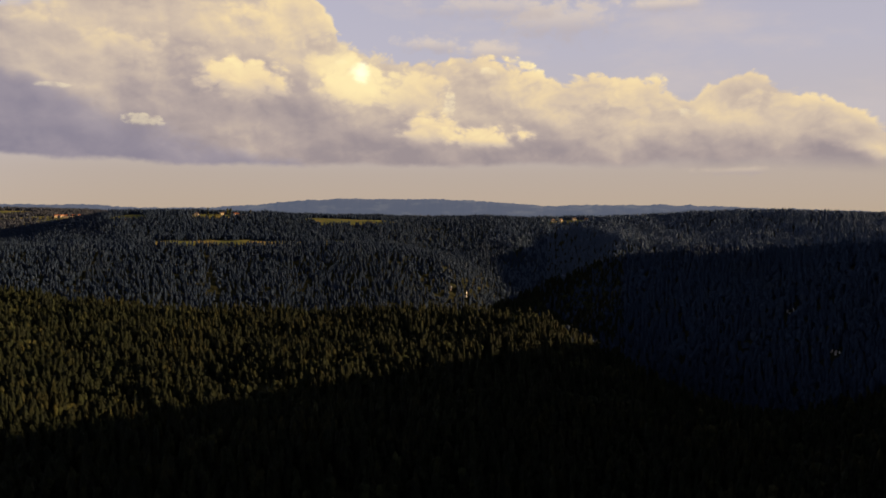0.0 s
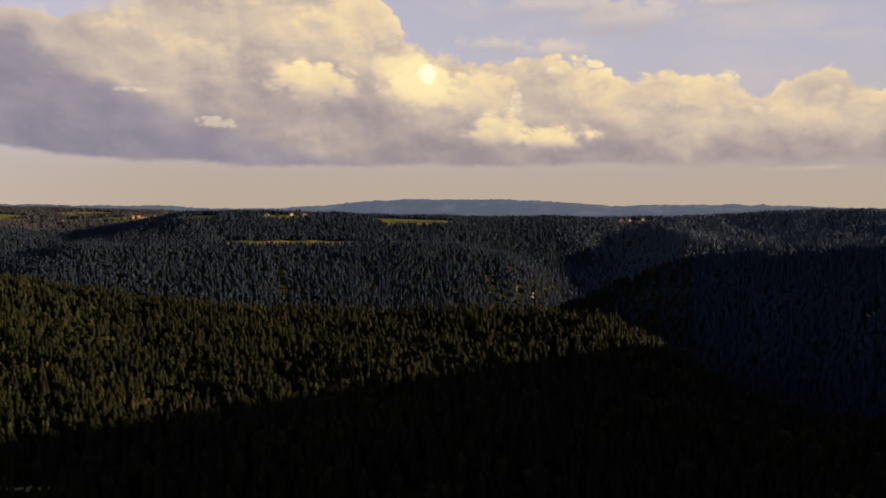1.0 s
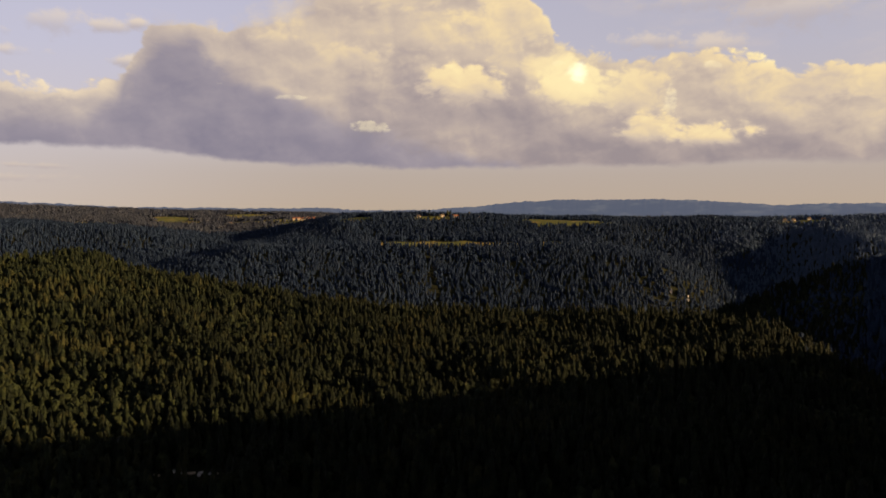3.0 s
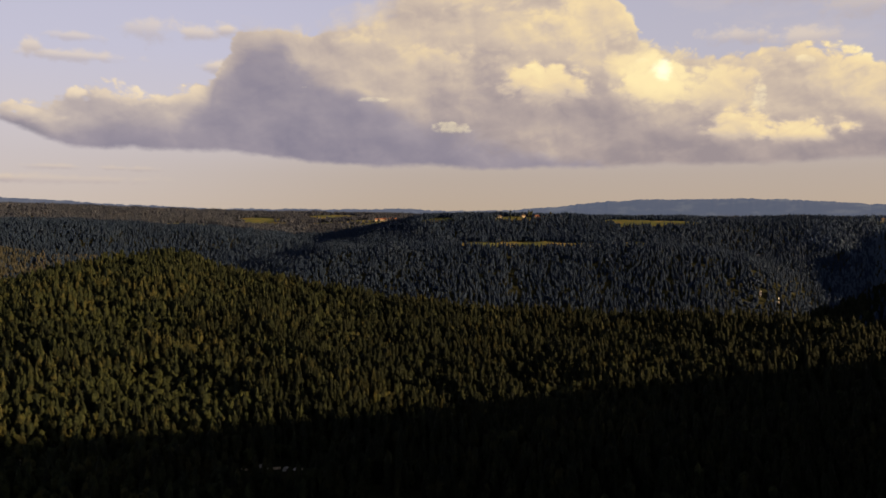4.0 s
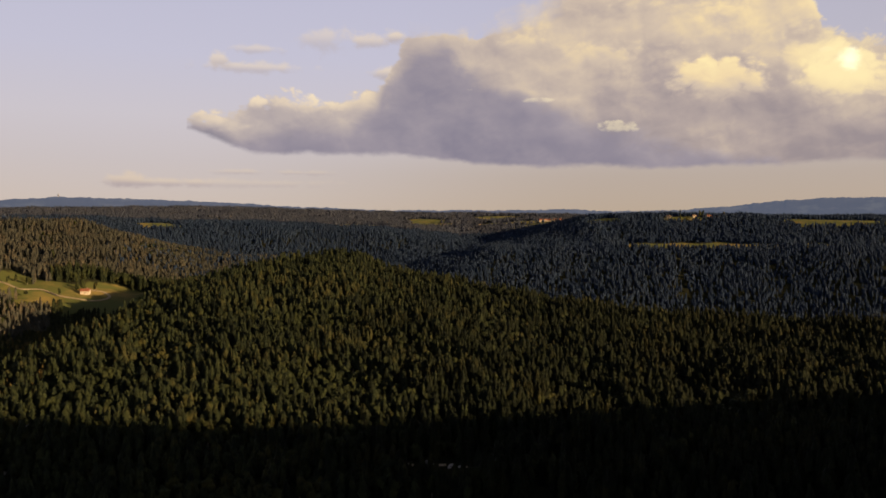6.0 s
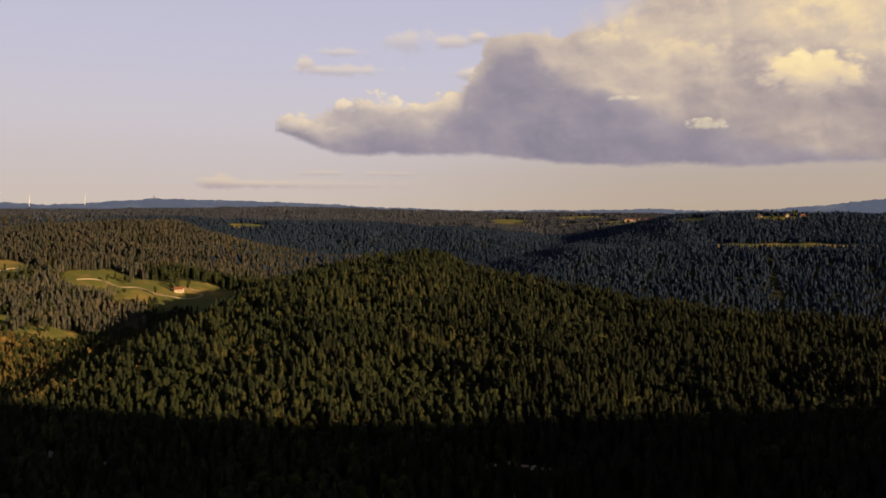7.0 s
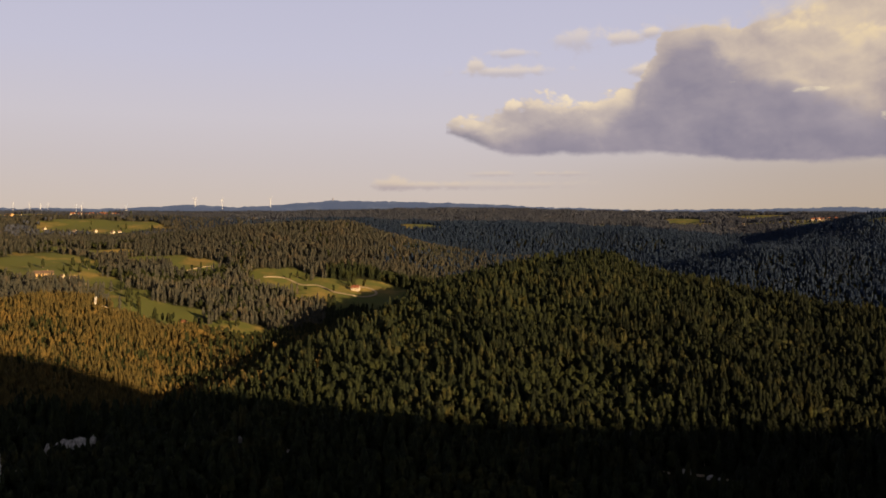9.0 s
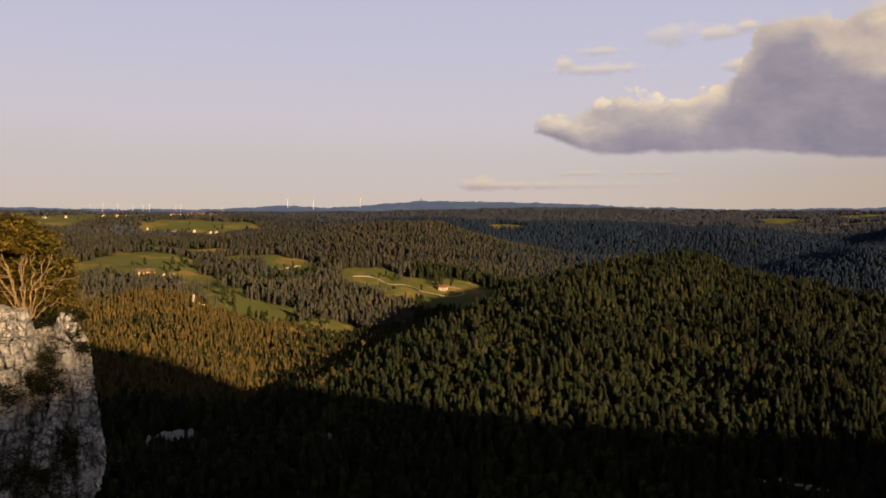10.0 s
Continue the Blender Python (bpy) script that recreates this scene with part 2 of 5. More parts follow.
LOW_WISPS = [(-51.6, 3.8, 1.1, 0.46, 0.8), (-49.2, 3.7, 2.3, 0.3, 0.5), (-44.4, 4.46, 1.7, 0.19, 0.4), (-41.0, 4.45, 1.7, 0.19, 0.4), (-44.4, 3.7, 5.7, 0.3, 0.3), (19.0, 4.25, 2.3, 0.3, 0.5)]
build_sky()


# ---- materials ----
def material(name):
    mat = bpy.data.materials.new(name)
    mat.use_nodes = True
    n = Nodes(mat.node_tree)
    shader = n.put("ShaderNodeBsdfPrincipled")
    shader.inputs["Specular IOR Level"].default_value = 0.15
    out = n.put("ShaderNodeOutputMaterial")
    n.feed(out.inputs[0], shader.outputs[0])
    return mat, n, shader


def place(n):
    return n.put("ShaderNodeNewGeometry").outputs["Position"]


def leaf_material(name, dark, light, odd, rough=0.85):
    """Foliage: each clump of its own shade, drifting over the slope in patches."""
    mat, n, shader = material(name)
    where = place(n)
    own = n.put("ShaderNodeNewGeometry").outputs["Random Per Island"]
    tree = n.noise(where, 0.09, 2, 0.6)
    patch = n.noise(where, 0.011, 3, 0.6)
    shade = n.math("ADD", n.math("MULTIPLY", own, 0.35), n.math("MULTIPLY", tree, 0.75))
    colour = n.mix(n.step(shade, 0.25, 0.85), dark, light)
    colour = n.mix(n.math("MULTIPLY", n.step(n.math("ADD", n.math("MULTIPLY", tree, 0.6), n.math("MULTIPLY", patch, 0.6)), 0.60, 0.78), 0.75), colour, odd)
    grain = n.noise(where, 1.7, 3, 0.7)
    colour = n.mix(n.math("MULTIPLY", n.step(grain, 0.35, 0.7), 0.5), colour, n.mix(1.0, colour, (0.45, 0.5, 0.45), "MULTIPLY"))
    n.feed(shader.inputs["Base Color"], colour)
    shader.inputs["Roughness"].default_value = rough
    tufts = n.put("ShaderNodeBump")
    tufts.inputs["Strength"].default_value, tufts.inputs["Distance"].default_value = 0.9, 1.2
    n.feed(tufts.inputs["Height"], n.noise(where, 0.75, 3, 0.65))
    n.feed(shader.inputs["Normal"], tufts.outputs[0])
    return mat


def plain_material(name, one, two, scale, rough=0.85, bump=0.0, metal=0.0):
    mat, n, shader = material(name)
    where = place(n)
    a, b = n.noise(where, scale, 5, 0.6), n.noise(where, scale * 6.3, 3, 0.6)
    n.feed(shader.inputs["Base Color"], n.mix(n.step(n.math("ADD", n.math("MULTIPLY", a, 0.7), n.math("MULTIPLY", b, 0.3)), 0.32, 0.68), one, two))
    shader.inputs["Roughness"].default_value, shader.inputs["Metallic"].default_value = rough, metal
    if bump:
        node = n.put("ShaderNodeBump")
        node.inputs["Strength"].default_value = bump
        n.feed(node.inputs["Height"], n.math("ADD", a, n.math("MULTIPLY", b, 0.4)))
        n.feed(shader.inputs["Normal"], node.outputs[0])
    return mat


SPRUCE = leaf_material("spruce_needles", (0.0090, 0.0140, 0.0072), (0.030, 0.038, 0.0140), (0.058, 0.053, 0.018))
# A darker copy of the needles: weaker light on the right slope, as colour.
SHADED_SPRUCE = leaf_material("shaded_spruce_needles", (0.0045, 0.0075, 0.004), (0.0135, 0.0180, 0.0065), (0.029, 0.028, 0.0085))
BEECH = leaf_material("beech_leaves", (0.014, 0.020, 0.008), (0.034, 0.040, 0.012), (0.062, 0.052, 0.014))
# Russet foliage, lightened so its colour carries the strong sun on the left.
SUNLIT_RUSSET = leaf_material("sunlit_russet_leaves", (0.060, 0.050, 0.018), (0.120, 0.088, 0.027), (0.19, 0.118, 0.032))
# Needles greyed and lightened: the haze past the meadows is in the colour.
HAZE_GREY_SPRUCE = leaf_material("haze_grey_spruce", (0.041, 0.045, 0.039), (0.077, 0.074, 0.056), (0.118, 0.094, 0.060))
# Blue haze of distance, put into the needle colour.
HAZE_BLUE_SPRUCE = leaf_material("haze_blue_spruce", (0.017, 0.032, 0.066), (0.024, 0.042, 0.086), (0.034, 0.050, 0.083))
# A lighter copy of the blue needles, lifting the back ridge as haze would.
HAZE_LIT_SPRUCE = leaf_material("haze_lit_spruce", (0.056, 0.088, 0.155), (0.074, 0.108, 0.178), (0.090, 0.116, 0.170))
# Haze over the far plateau, put into the needle colour.
HAZE_PALE_SPRUCE = leaf_material("haze_pale_spruce", (0.046, 0.056, 0.085), (0.064, 0.072, 0.100), (0.085, 0.084, 0.098))
BARK = plain_material("grey_bark", (0.16, 0.13, 0.10), (0.34, 0.29, 0.22), 0.7)


def ground_material():
    mat, n, shader = material("wooded_ground")
    where = place(n)
    wild = n.mix(n.step(n.noise(where, 0.05, 5, 0.65), 0.35, 0.7), (0.014, 0.018, 0.008), (0.035, 0.035, 0.016))
    hay = n.mix(n.step(n.noise(where, 0.012, 4, 0.6), 0.46, 0.70), (0.125, 0.145, 0.040), (0.32, 0.235, 0.075))
    hay = n.mix(n.math("MULTIPLY", n.step(n.noise(where, 0.16, 5, 0.7), 0.4, 0.7), 0.35), hay, (0.15, 0.125, 0.045))
    open_land = n.put("ShaderNodeAttribute", attribute_name="meadow").outputs["Fac"]
    edge = n.step(n.math("ADD", open_land, n.math("MULTIPLY", n.math("SUBTRACT", n.noise(where, 0.07, 3, 0.6), 0.5), 0.4)), 0.4, 0.6)
    n.feed(shader.inputs["Base Color"], n.mix(edge, wild, hay))
    shader.inputs["Roughness"].default_value = 0.95
    return mat


GROUND = ground_material()

# ---- the lie of the land ----
# Landform lines: bearing, distance and the height of the ground, the eye being 0.
WOOD = 17.0


def seen(bearing, distance, rise, wood=None):
    """A point of a line: bearing, distance, and the angle at which its tree tops stand against the eye's level."""
    wood = (WOOD if distance < 1850 else 11.0) if wood is None else wood
    return bearing, distance, distance * math.tan(radians(rise)) - wood


FOOT = [(-180, 160, -70), (-95, 150, -150), (40, 150, -150), (90, 160, -110), (180, 160, -70)]
FLOOR = [(-180, 300, -80), (-95, 420, -205), (20, 430, -215), (45, 300, -190), (70, 260, -120), (120, 250, -70), (180, 300, -80)]
LOWER = [(-180, 450, -60), (-95, 620, -160), seen(-76, 640, -14), seen(-64.7, 700, -12.4), seen(-57, 700, -12.4), seen(-45.8, 690, -12.6), seen(-26, 690, -12.6),
         seen(-12.6, 690, -12.6), seen(0.6, 700, -12.4), (12, 640, -195), (27, 560, -190), (45, 380, -110), (70, 320, -20), (120, 330, 0), (180, 450, -60)]
NEAR = [(-180, 600, -50), (-95, 800, -150), seen(-76, 800, -11), seen(-70, 810, -10.6), seen(-66.2, 850, -10.2), seen(-62.5, 900, -9.3), seen(-60, 970, -7.95), seen(-57.7, 1035, -6.95), seen(-55.8, 1085, -6.15), seen(-53.3, 1160, -5.05),
        seen(-51.5, 1220, -4.1), seen(-50.2, 1280, -3.4), seen(-48.5, 1330, -2.75), seen(-45.5, 1400, -1.8), seen(-41.5, 1470, -0.95), seen(-37.9, 1500, -0.72), seen(-33.6, 1450, -1.91), seen(-29.8, 1420, -2.69),
        seen(-22.2, 1350, -4.05), seen(-14.4, 1310, -4.62), seen(-3.2, 1250, -4.64), seen(4.4, 1200, -4.75), seen(6.7, 1170, -5.04), seen(9.3, 1130, -6.2),
        seen(10.4, 1100, -7.11), seen(12.7, 1020, -8.52), seen(17.3, 880, -10.84), (27, 760, -185), (45, 500, -90), (70, 420, 10), (120, 400, 20), (180, 600, -50)]
HOLLOW = [(-180, 900, -60), (-95, 1000, -150), seen(-76, 900, -9.0), seen(-70, 900, -9.6), seen(-66.2, 930, -10.2), seen(-62.5, 1000, -8.6), seen(-59, 1080, -7.5), seen(-54, 1270, -6.4), seen(-49.6, 1450, -4.6), seen(-45.5, 1560, -2.9),
          (-38, 1720, -125), (-30, 1620, -170), (-20, 1560, -230), (0, 1450, -250), (9, 1350, -250), (17, 1100, -240), (27, 1000, -200), (45, 760, -70), (70, 600, 60), (120, 560, 50), (180, 900, -60)]
# Past bearing 28 the ridge is unseen, its heights set to shade the gorge.
HILL = [(-180, 1200, -70), (-95, 1400, -60), seen(-85, 1400, -2.2), seen(-79, 1380, -3.4), seen(-76.9, 1370, -3.6), seen(-74.3, 1400, -2.7), seen(-70.9, 1380, -3.12), seen(-68.4, 1330, -4.44), seen(-65.5, 1260, -5.79),
        seen(-62.5, 1180, -6.5), seen(-59.5, 1180, -7.0), seen(-57, 1290, -6.5), seen(-54, 1400, -5.3), seen(-49.6, 1580, -4.0), (-45, 1720, -88), (-38, 1900, -140), (-30, 1800, -190), (-20, 1720, -230),
        (0, 1700, -230), seen(4.4, 1900, -3.85), seen(8.2, 1880, -2.27), seen(11.9, 1840, -0.78), seen(16.9, 1760, -0.36), seen(20.3, 1720, -0.57), seen(23.6, 1690, -0.2), seen(27.6, 1640, -0.17),
        (31, 1500, -50), (35, 1400, -62), (38, 1330, -34), (40, 1280, 2), (45, 1130, 32), (52, 1000, 54), (56.8, 942, 76), (61.4, 888, 102), (65, 860, 133), (68.4, 839, 181), (72.7, 817, 217), (80, 795, 190), (89, 780, 143.1), (110, 800, 110), (140, 900, 20), (180, 1200, -70)]
# The unseen rise near bearing 30 is added to shade the spur's crest.
BASIN = [(-180, 1500, -60), (-95, 1600, -100), seen(-79, 1560, -3.9, 0), seen(-73, 1520, -3.7, 0), seen(-70, 1500, -4.3, 0), seen(-66, 1440, -5.5, 0), seen(-62, 1380, -6.2, 3), seen(-58, 1420, -5.7), seen(-54, 1560, -4.2), seen(-49.6, 1700, -3.1), (-45, 1880, -92),
         (-38, 2120, -160), (-30, 1980, -150), (-20, 1900, -190), (0, 1950, -230), (6, 2040, -200), (12, 2020, -200), (27, 1900, -150), (27.9, 1890, -140), (29.5, 1860, 40), (33, 1760, 50), (36, 1650, -10), (40, 1560, -30), (45, 1450, -10), (70, 1200, 90), (120, 1200, 20), (180, 1500, -60)]
MEADOW = [(-180, 1800, -50), (-95, 1900, -60), seen(-79, 1850, -1.7, 0), seen(-73, 1830, -1.75, 0), seen(-66, 1820, -2.5, 0), seen(-60, 1800, -2.35, 0), seen(-54, 1800, -2.45, 0), seen(-49.6, 1820, -2.7), (-45, 2060, -90),
          (-38, 2250, -130), (-30, 2120, -80), (-20, 2080, -100), (-10, 2080, -110), (-3, 2080, -130), (3, 2120, -200), (12, 2200, -200), (27, 2120, -150), (45, 1700, -40), (70, 1500, 40), (120, 1500, 0), (180, 1800, -50)]
CREST = [(-180, 2200, 0), (-95, 2300, 20), seen(-79, 2250, 0.2), seen(-72, 2250, 0.05), seen(-70.1, 2250, -0.1), seen(-66.6, 2250, 0.37), seen(-62.5, 2260, 0.95), seen(-58, 2260, 1.25), seen(-54.2, 2260, 1.35), seen(-51.4, 2200, 0.37),
         seen(-49.6, 2150, -0.17), seen(-46, 2200, -0.8), (-38, 2420, -90), seen(-33, 2300, -1.6), seen(-30, 2260, -1.25), seen(-27.6, 2240, -0.45), seen(-23, 2230, -0.4), seen(-18.9, 2220, -0.52), seen(-9.6, 2220, -0.60), seen(-7.5, 2220, -0.5), seen(-5.5, 2230, -0.45),
         seen(-2.5, 2250, -0.5), seen(-0.2, 2240, -1.0), seen(1.6, 2220, -2.4), seen(3.5, 2240, -4.0), (5, 2400, -130), (7, 2430, -150), (8.5, 2440, -120), (10, 2460, -50), (11.5, 2480, -8), (13, 2500, -15), (17, 2500, -30), (27, 2350, -70), (45, 1950, -40), (70, 1800, 0), (120, 1800, 0), (180, 2200, 0)]
SHELF = [(-180, 2500, 0), (-95, 2500, 20), seen(-72, 2480, 0.1), seen(-62, 2480, 0.5), seen(-54, 2480, 0.6), (-46, 2480, -60), (-38, 2580, -60), (-31, 2480, -60), (-27.6, 2400, -28), seen(-18.9, 2400, -0.15, 0), seen(-9.6, 2400, -0.2, 0), seen(-4, 2420, -0.2),
         (0, 2480, -60), (5, 2560, -40), (7, 2600, -60), (9, 2640, -20), (11, 2660, 8), (14, 2700, 5), (27, 2600, 0), (45, 2250, 0), (70, 2150, 0), (120, 2100, 0), (180, 2500, 0)]
PLATEAU = [(-180, 2900, 30), (-95, 2900, 80), seen(-79, 2900, 1.2, 0), seen(-72, 2900, 1.3, 0), seen(-67, 2900, 1.3, 2), seen(-64, 2880, 1.45), seen(-54, 2880, 1.42), seen(-48, 2850, 1.25), seen(-42, 2800, 1.1), seen(-35.4, 2750, 0.72), seen(-31.5, 2720, 0.1), seen(-29.3, 2700, -0.35), seen(-27.6, 2680, -0.2), seen(-23.9, 2650, 0.87), seen(-21.3, 2650, 1.62),
           seen(-19.6, 2650, 1.78), seen(-16.5, 2650, 1.62, 4), seen(-13.6, 2650, 1.52, 2), seen(-11, 2650, 1.6), seen(-9.2, 2650, 1.32, 1), seen(-4.2, 2650, 1.22, 1), seen(-3, 2650, 1.2), seen(0, 2750, 1.3), seen(2.9, 2800, 1.45), seen(6, 2850, 1.22), seen(7, 2850, 1.18, 1), seen(10, 2880, 1.15, 1), seen(14, 2900, 1.45), seen(18.3, 2900, 1.78), seen(21.7, 2900, 1.85), seen(27.6, 2900, 1.42), (45, 2700, 60), (120, 2600, 40), (180, 2900, 30)]
PLAIN = [(-180, 3600, 60), (-95, 3600, 95), seen(-81, 3600, 1.62, 2), seen(-67, 3600, 1.64, 2), seen(-64, 3600, 1.7), seen(-54, 3600, 1.72), seen(-45, 3600, 1.6), seen(-35, 3500, 1.3), seen(-29, 3450, 1.1), seen(-26, 3500, 1.25, 0), seen(-22, 3500, 1.25, 0), seen(-20, 3500, 1.3), seen(-5, 3600, 1.4), (10, 3600, 60), (27, 3600, 60), (180, 3600, 60)]
RIM = [(-180, 4150, 60), (-95, 4150, 95), seen(-81, 4150, 1.6), seen(-70, 4150, 1.72), seen(-66, 4150, 1.85), seen(-62, 4150, 1.95), seen(-58, 4150, 2.0), seen(-54, 4150, 2.1), seen(-50, 4150, 2.22), seen(-46, 4150, 2.28), seen(-43, 4150, 2.22), seen(-40, 4150, 2.1),
       seen(-36, 4150, 2.0), seen(-33, 4150, 1.94), seen(-30, 4150, 1.88), seen(-26, 4150, 1.84), seen(-22, 4150, 1.75), seen(-20, 4150, 1.5), seen(-15, 4150, 1.35), seen(0, 4150, 1.4), (10, 4150, 60), (180, 4150, 60)]
LINES = [FOOT, FLOOR, LOWER, NEAR, HOLLOW, HILL, BASIN, MEADOW, CREST, SHELF, PLATEAU, PLAIN, RIM]

BEARINGS = np.concatenate([np.arange(-180, -94, 2.5), np.arange(-93, 42, 0.36), np.arange(43, 181, 2.5)])
RANGES = np.concatenate([[0.05, 40.0, 80.0], np.geomspace(110, 4900, 280)])


def soften(values, width, axis):
    k = np.exp(-0.5 * (np.arange(-3 * width, 3 * width + 1) / width) ** 2)
    k /= k.sum()
    pad = [(0, 0), (0, 0)]
    pad[axis] = (len(k) // 2, len(k) // 2)
    return np.apply_along_axis(lambda v: np.convolve(v, k, "valid"), axis, np.pad(values, pad, mode="edge"))


def value_noise(x, y, size, seed):
    """Smooth noise from -1 to 1 with cells of that size."""
    grid = np.random.RandomState(seed).uniform(-1, 1, (256, 256))
    u, v = x / size, y / size
    i, j = np.floor(u).astype(int), np.floor(v).astype(int)
    fu, fv = u - i, v - j
    fu, fv = fu * fu * (3 - 2 * fu), fv * fv * (3 - 2 * fv)
    at = lambda a, b: grid[(i + a) % 256, (j + b) % 256]
    return (at(0, 0) * (1 - fu) + at(1, 0) * fu) * (1 - fv) + (at(0, 1) * (1 - fu) + at(1, 1) * fu) * fv


def lie_of_land():
    fine = np.arange(-180, 180.01, 0.3)
    r, z = [], []
    for line in LINES:
        b, d, h = np.array(line, float).T
        r.append(np.interp(fine, b, d))
        z.append(np.interp(fine, b, h))
    r = soften(np.array(r), 2, 1)
    z = soften(np.array(z), 2, 1)
    r = np.maximum.accumulate(r + np.arange(len(r))[:, None] * 0.5, axis=0)
    r, z = np.vstack([np.zeros(len(fine)), r, np.full(len(fine), 4900.0)]), np.vstack([np.full(len(fine), -60.0), z, np.full(len(fine), 90.0)])
    grid = np.array([np.interp(RANGES, r[:, i], z[:, i]) for i in range(len(fine))])
    out = np.array([np.interp(BEARINGS, fine, grid[:, k]) for k in range(len(RANGES))]).T
    out = soften(out, 1, 1)
    bb, rr = np.meshgrid(np.radians(BEARINGS), RANGES, indexing="ij")
    x, y = rr * np.sin(bb), rr * np.cos(bb)
    rough = np.clip((rr - 60) / 400, 0, 1)
    return x, y, out + rough * (4.0 * value_noise(x, y, 130, 1) + 2.5 * value_noise(x, y, 55, 2))


LAND_X, LAND_Y, LAND_Z = lie_of_land()


def height_at(x, y):
    """The height of the ground at plan points."""
    b, r = np.degrees(np.arctan2(x, y)), np.hypot(x, y)
    i = np.clip(np.searchsorted(BEARINGS, b) - 1, 0, len(BEARINGS) - 2)
    j = np.clip(np.searchsorted(RANGES, r) - 1, 0, len(RANGES) - 2)
    u = np.clip((b - BEARINGS[i]) / (BEARINGS[i + 1] - BEARINGS[i]), 0, 1)
    v = np.clip((r - RANGES[j]) / (RANGES[j + 1] - RANGES[j]), 0, 1)
    return (LAND_Z[i, j] * (1 - u) + LAND_Z[i + 1, j] * u) * (1 - v) + (LAND_Z[i, j + 1] * (1 - u) + LAND_Z[i + 1, j + 1] * u) * v


# Open land: bearing, distance, half width across and along the line of sight in metres, and its turn in degrees.
# Some are opened to clear the camera's view of the villages.
MEADOWS = [(-52.2, 1570, 95, 72, 0), (-55.6, 1650, 72, 52, 0), (-58.5, 1725, 66, 52, 0), (-53.4, 1690, 125, 88, -12), (-56.2, 1735, 60, 40, 0), (-58.9, 1795, 75, 62, 0), (-66.6, 1480, 82, 110, 12), (-61.9, 1425, 58, 55, -15), (-73.3, 1885, 115, 190, 0), (-76.2, 1830, 70, 110, 0), (-70.6, 1725, 62, 85, 0), (-69.0, 1580, 55, 105, 10),
           (-64.2, 1905, 55, 75, 0), (-66.8, 1990, 75, 50, 0), (-69.8, 2110, 75, 60, 0), (-72.4, 2140, 50, 60, 0), (-70.2, 2760, 190, 190, 0), (-68.0, 2660, 70, 50, 0), (-77.0, 3180, 220, 280, 0), (-80, 2850, 140, 180, 0), (-72.5, 3450, 260, 220, 0), (-69.9, 3310, 150, 170, 0),
           (-14.4, 2330, 190, 52, 0), (-7.0, 2370, 70, 46, 0), (-6.6, 2640, 130, 70, 0), (-20.4, 2632, 52, 36, 0), (-15.2, 2650, 80, 40, 0), (-24.2, 3420, 170, 110, 0), (-24.5, 3180, 120, 130, 0),
           (-43.1, 1372, 44, 15, 0), (-39.9, 887, 18, 10, 0), (-55.5, 920, 16, 9, 0), (-49.7, 2835, 75, 75, 0), (-36.7, 3170, 110, 110, 0), (-32.2, 3650, 90, 110, 0), (-27.2, 3850, 130, 130, 0), (-60.2, 2985, 90, 90, 0), (8.5, 2880, 90, 44, 0), (-61.0, 3350, 150, 120, 0), (-56.5, 3450, 120, 110, 0), (-47.0, 3380, 140, 100, 0), (-27.5, 3450, 90, 50, 0), (-32, 3480, 110, 90, 0)]
# Cleared strips and gaps without trees: bearing, distance, half width across and along.
# Most are opened so the camera sees the rocks, houses and track behind.
GAPS = [(-15.6, 2165, 5, 35), (-15.35, 2120, 5, 35), (-15.1, 2070, 5, 35), (-14.9, 2020, 5, 40), (-71.6, 755, 26, 34), (-68.9, 866, 9, 30), (-64.9, 765, 7, 26), (-61.6, 708, 7, 24), (-30.5, 640, 34, 14),
        (-6.6, 925, 7, 16), (-2.8, 2400, 9, 34), (0.4, 2490, 8, 34), (0.6, 2140, 8, 30), (1.6, 2150, 6, 26), (22.2, 1370, 9, 26), (24.9, 1200, 9, 26), (-70.4, 1376, 9, 26), (-69.8, 1375, 16, 34), (-69.2, 1385, 16, 34), (-68.6, 1395, 16, 34), (-54.0, 1690, 24, 20), (-73.2, 1740, 40, 34), (-65.1, 1450, 14, 26)]


def openness(x, y):
    best = np.zeros_like(x)
    for b, r, across, along, turn in MEADOWS:
        a = radians(b)
        dx, dy = x - r * math.sin(a), y - r * math.cos(a)
        a += radians(turn)
        s, f = dx * math.cos(a) - dy * math.sin(a), dx * math.sin(a) + dy * math.cos(a)
        best = np.maximum(best, 1.5 - np.sqrt((s / across) ** 2 + (f / along) ** 2) + 0.25 * value_noise(x, y, 38, 5))
    return np.clip(best, 0, 1)


def in_gap(x, y):
    inside = np.zeros(len(x), bool)
    for b, r, across, along in GAPS:
        a = radians(b)
        dx, dy = x - r * math.sin(a), y - r * math.cos(a)
        inside |= ((dx * math.cos(a) - dy * math.sin(a)) / across) ** 2 + ((dx * math.sin(a) + dy * math.cos(a)) / along) ** 2 < 1
    return inside


def mesh_from(name, verts, tris, mats, smooth=False):
    mesh = bpy.data.meshes.new(name)
    verts, tris = np.asarray(verts, np.float32), np.asarray(tris, np.int32)
    k = tris.shape[1]
    mesh.vertices.add(len(verts))
    mesh.loops.add(tris.size)
    mesh.polygons.add(len(tris))
    mesh.vertices.foreach_set("co", verts.ravel())
    mesh.loops.foreach_set("vertex_index", tris.ravel())
    mesh.polygons.foreach_set("loop_start", np.arange(0, tris.size, k, dtype=np.int32))
    mesh.polygons.foreach_set("use_smooth", np.full(len(tris), smooth))
    mesh.update(calc_edges=True)
    for mat in mats:
        mesh.materials.append(mat)
    return mesh


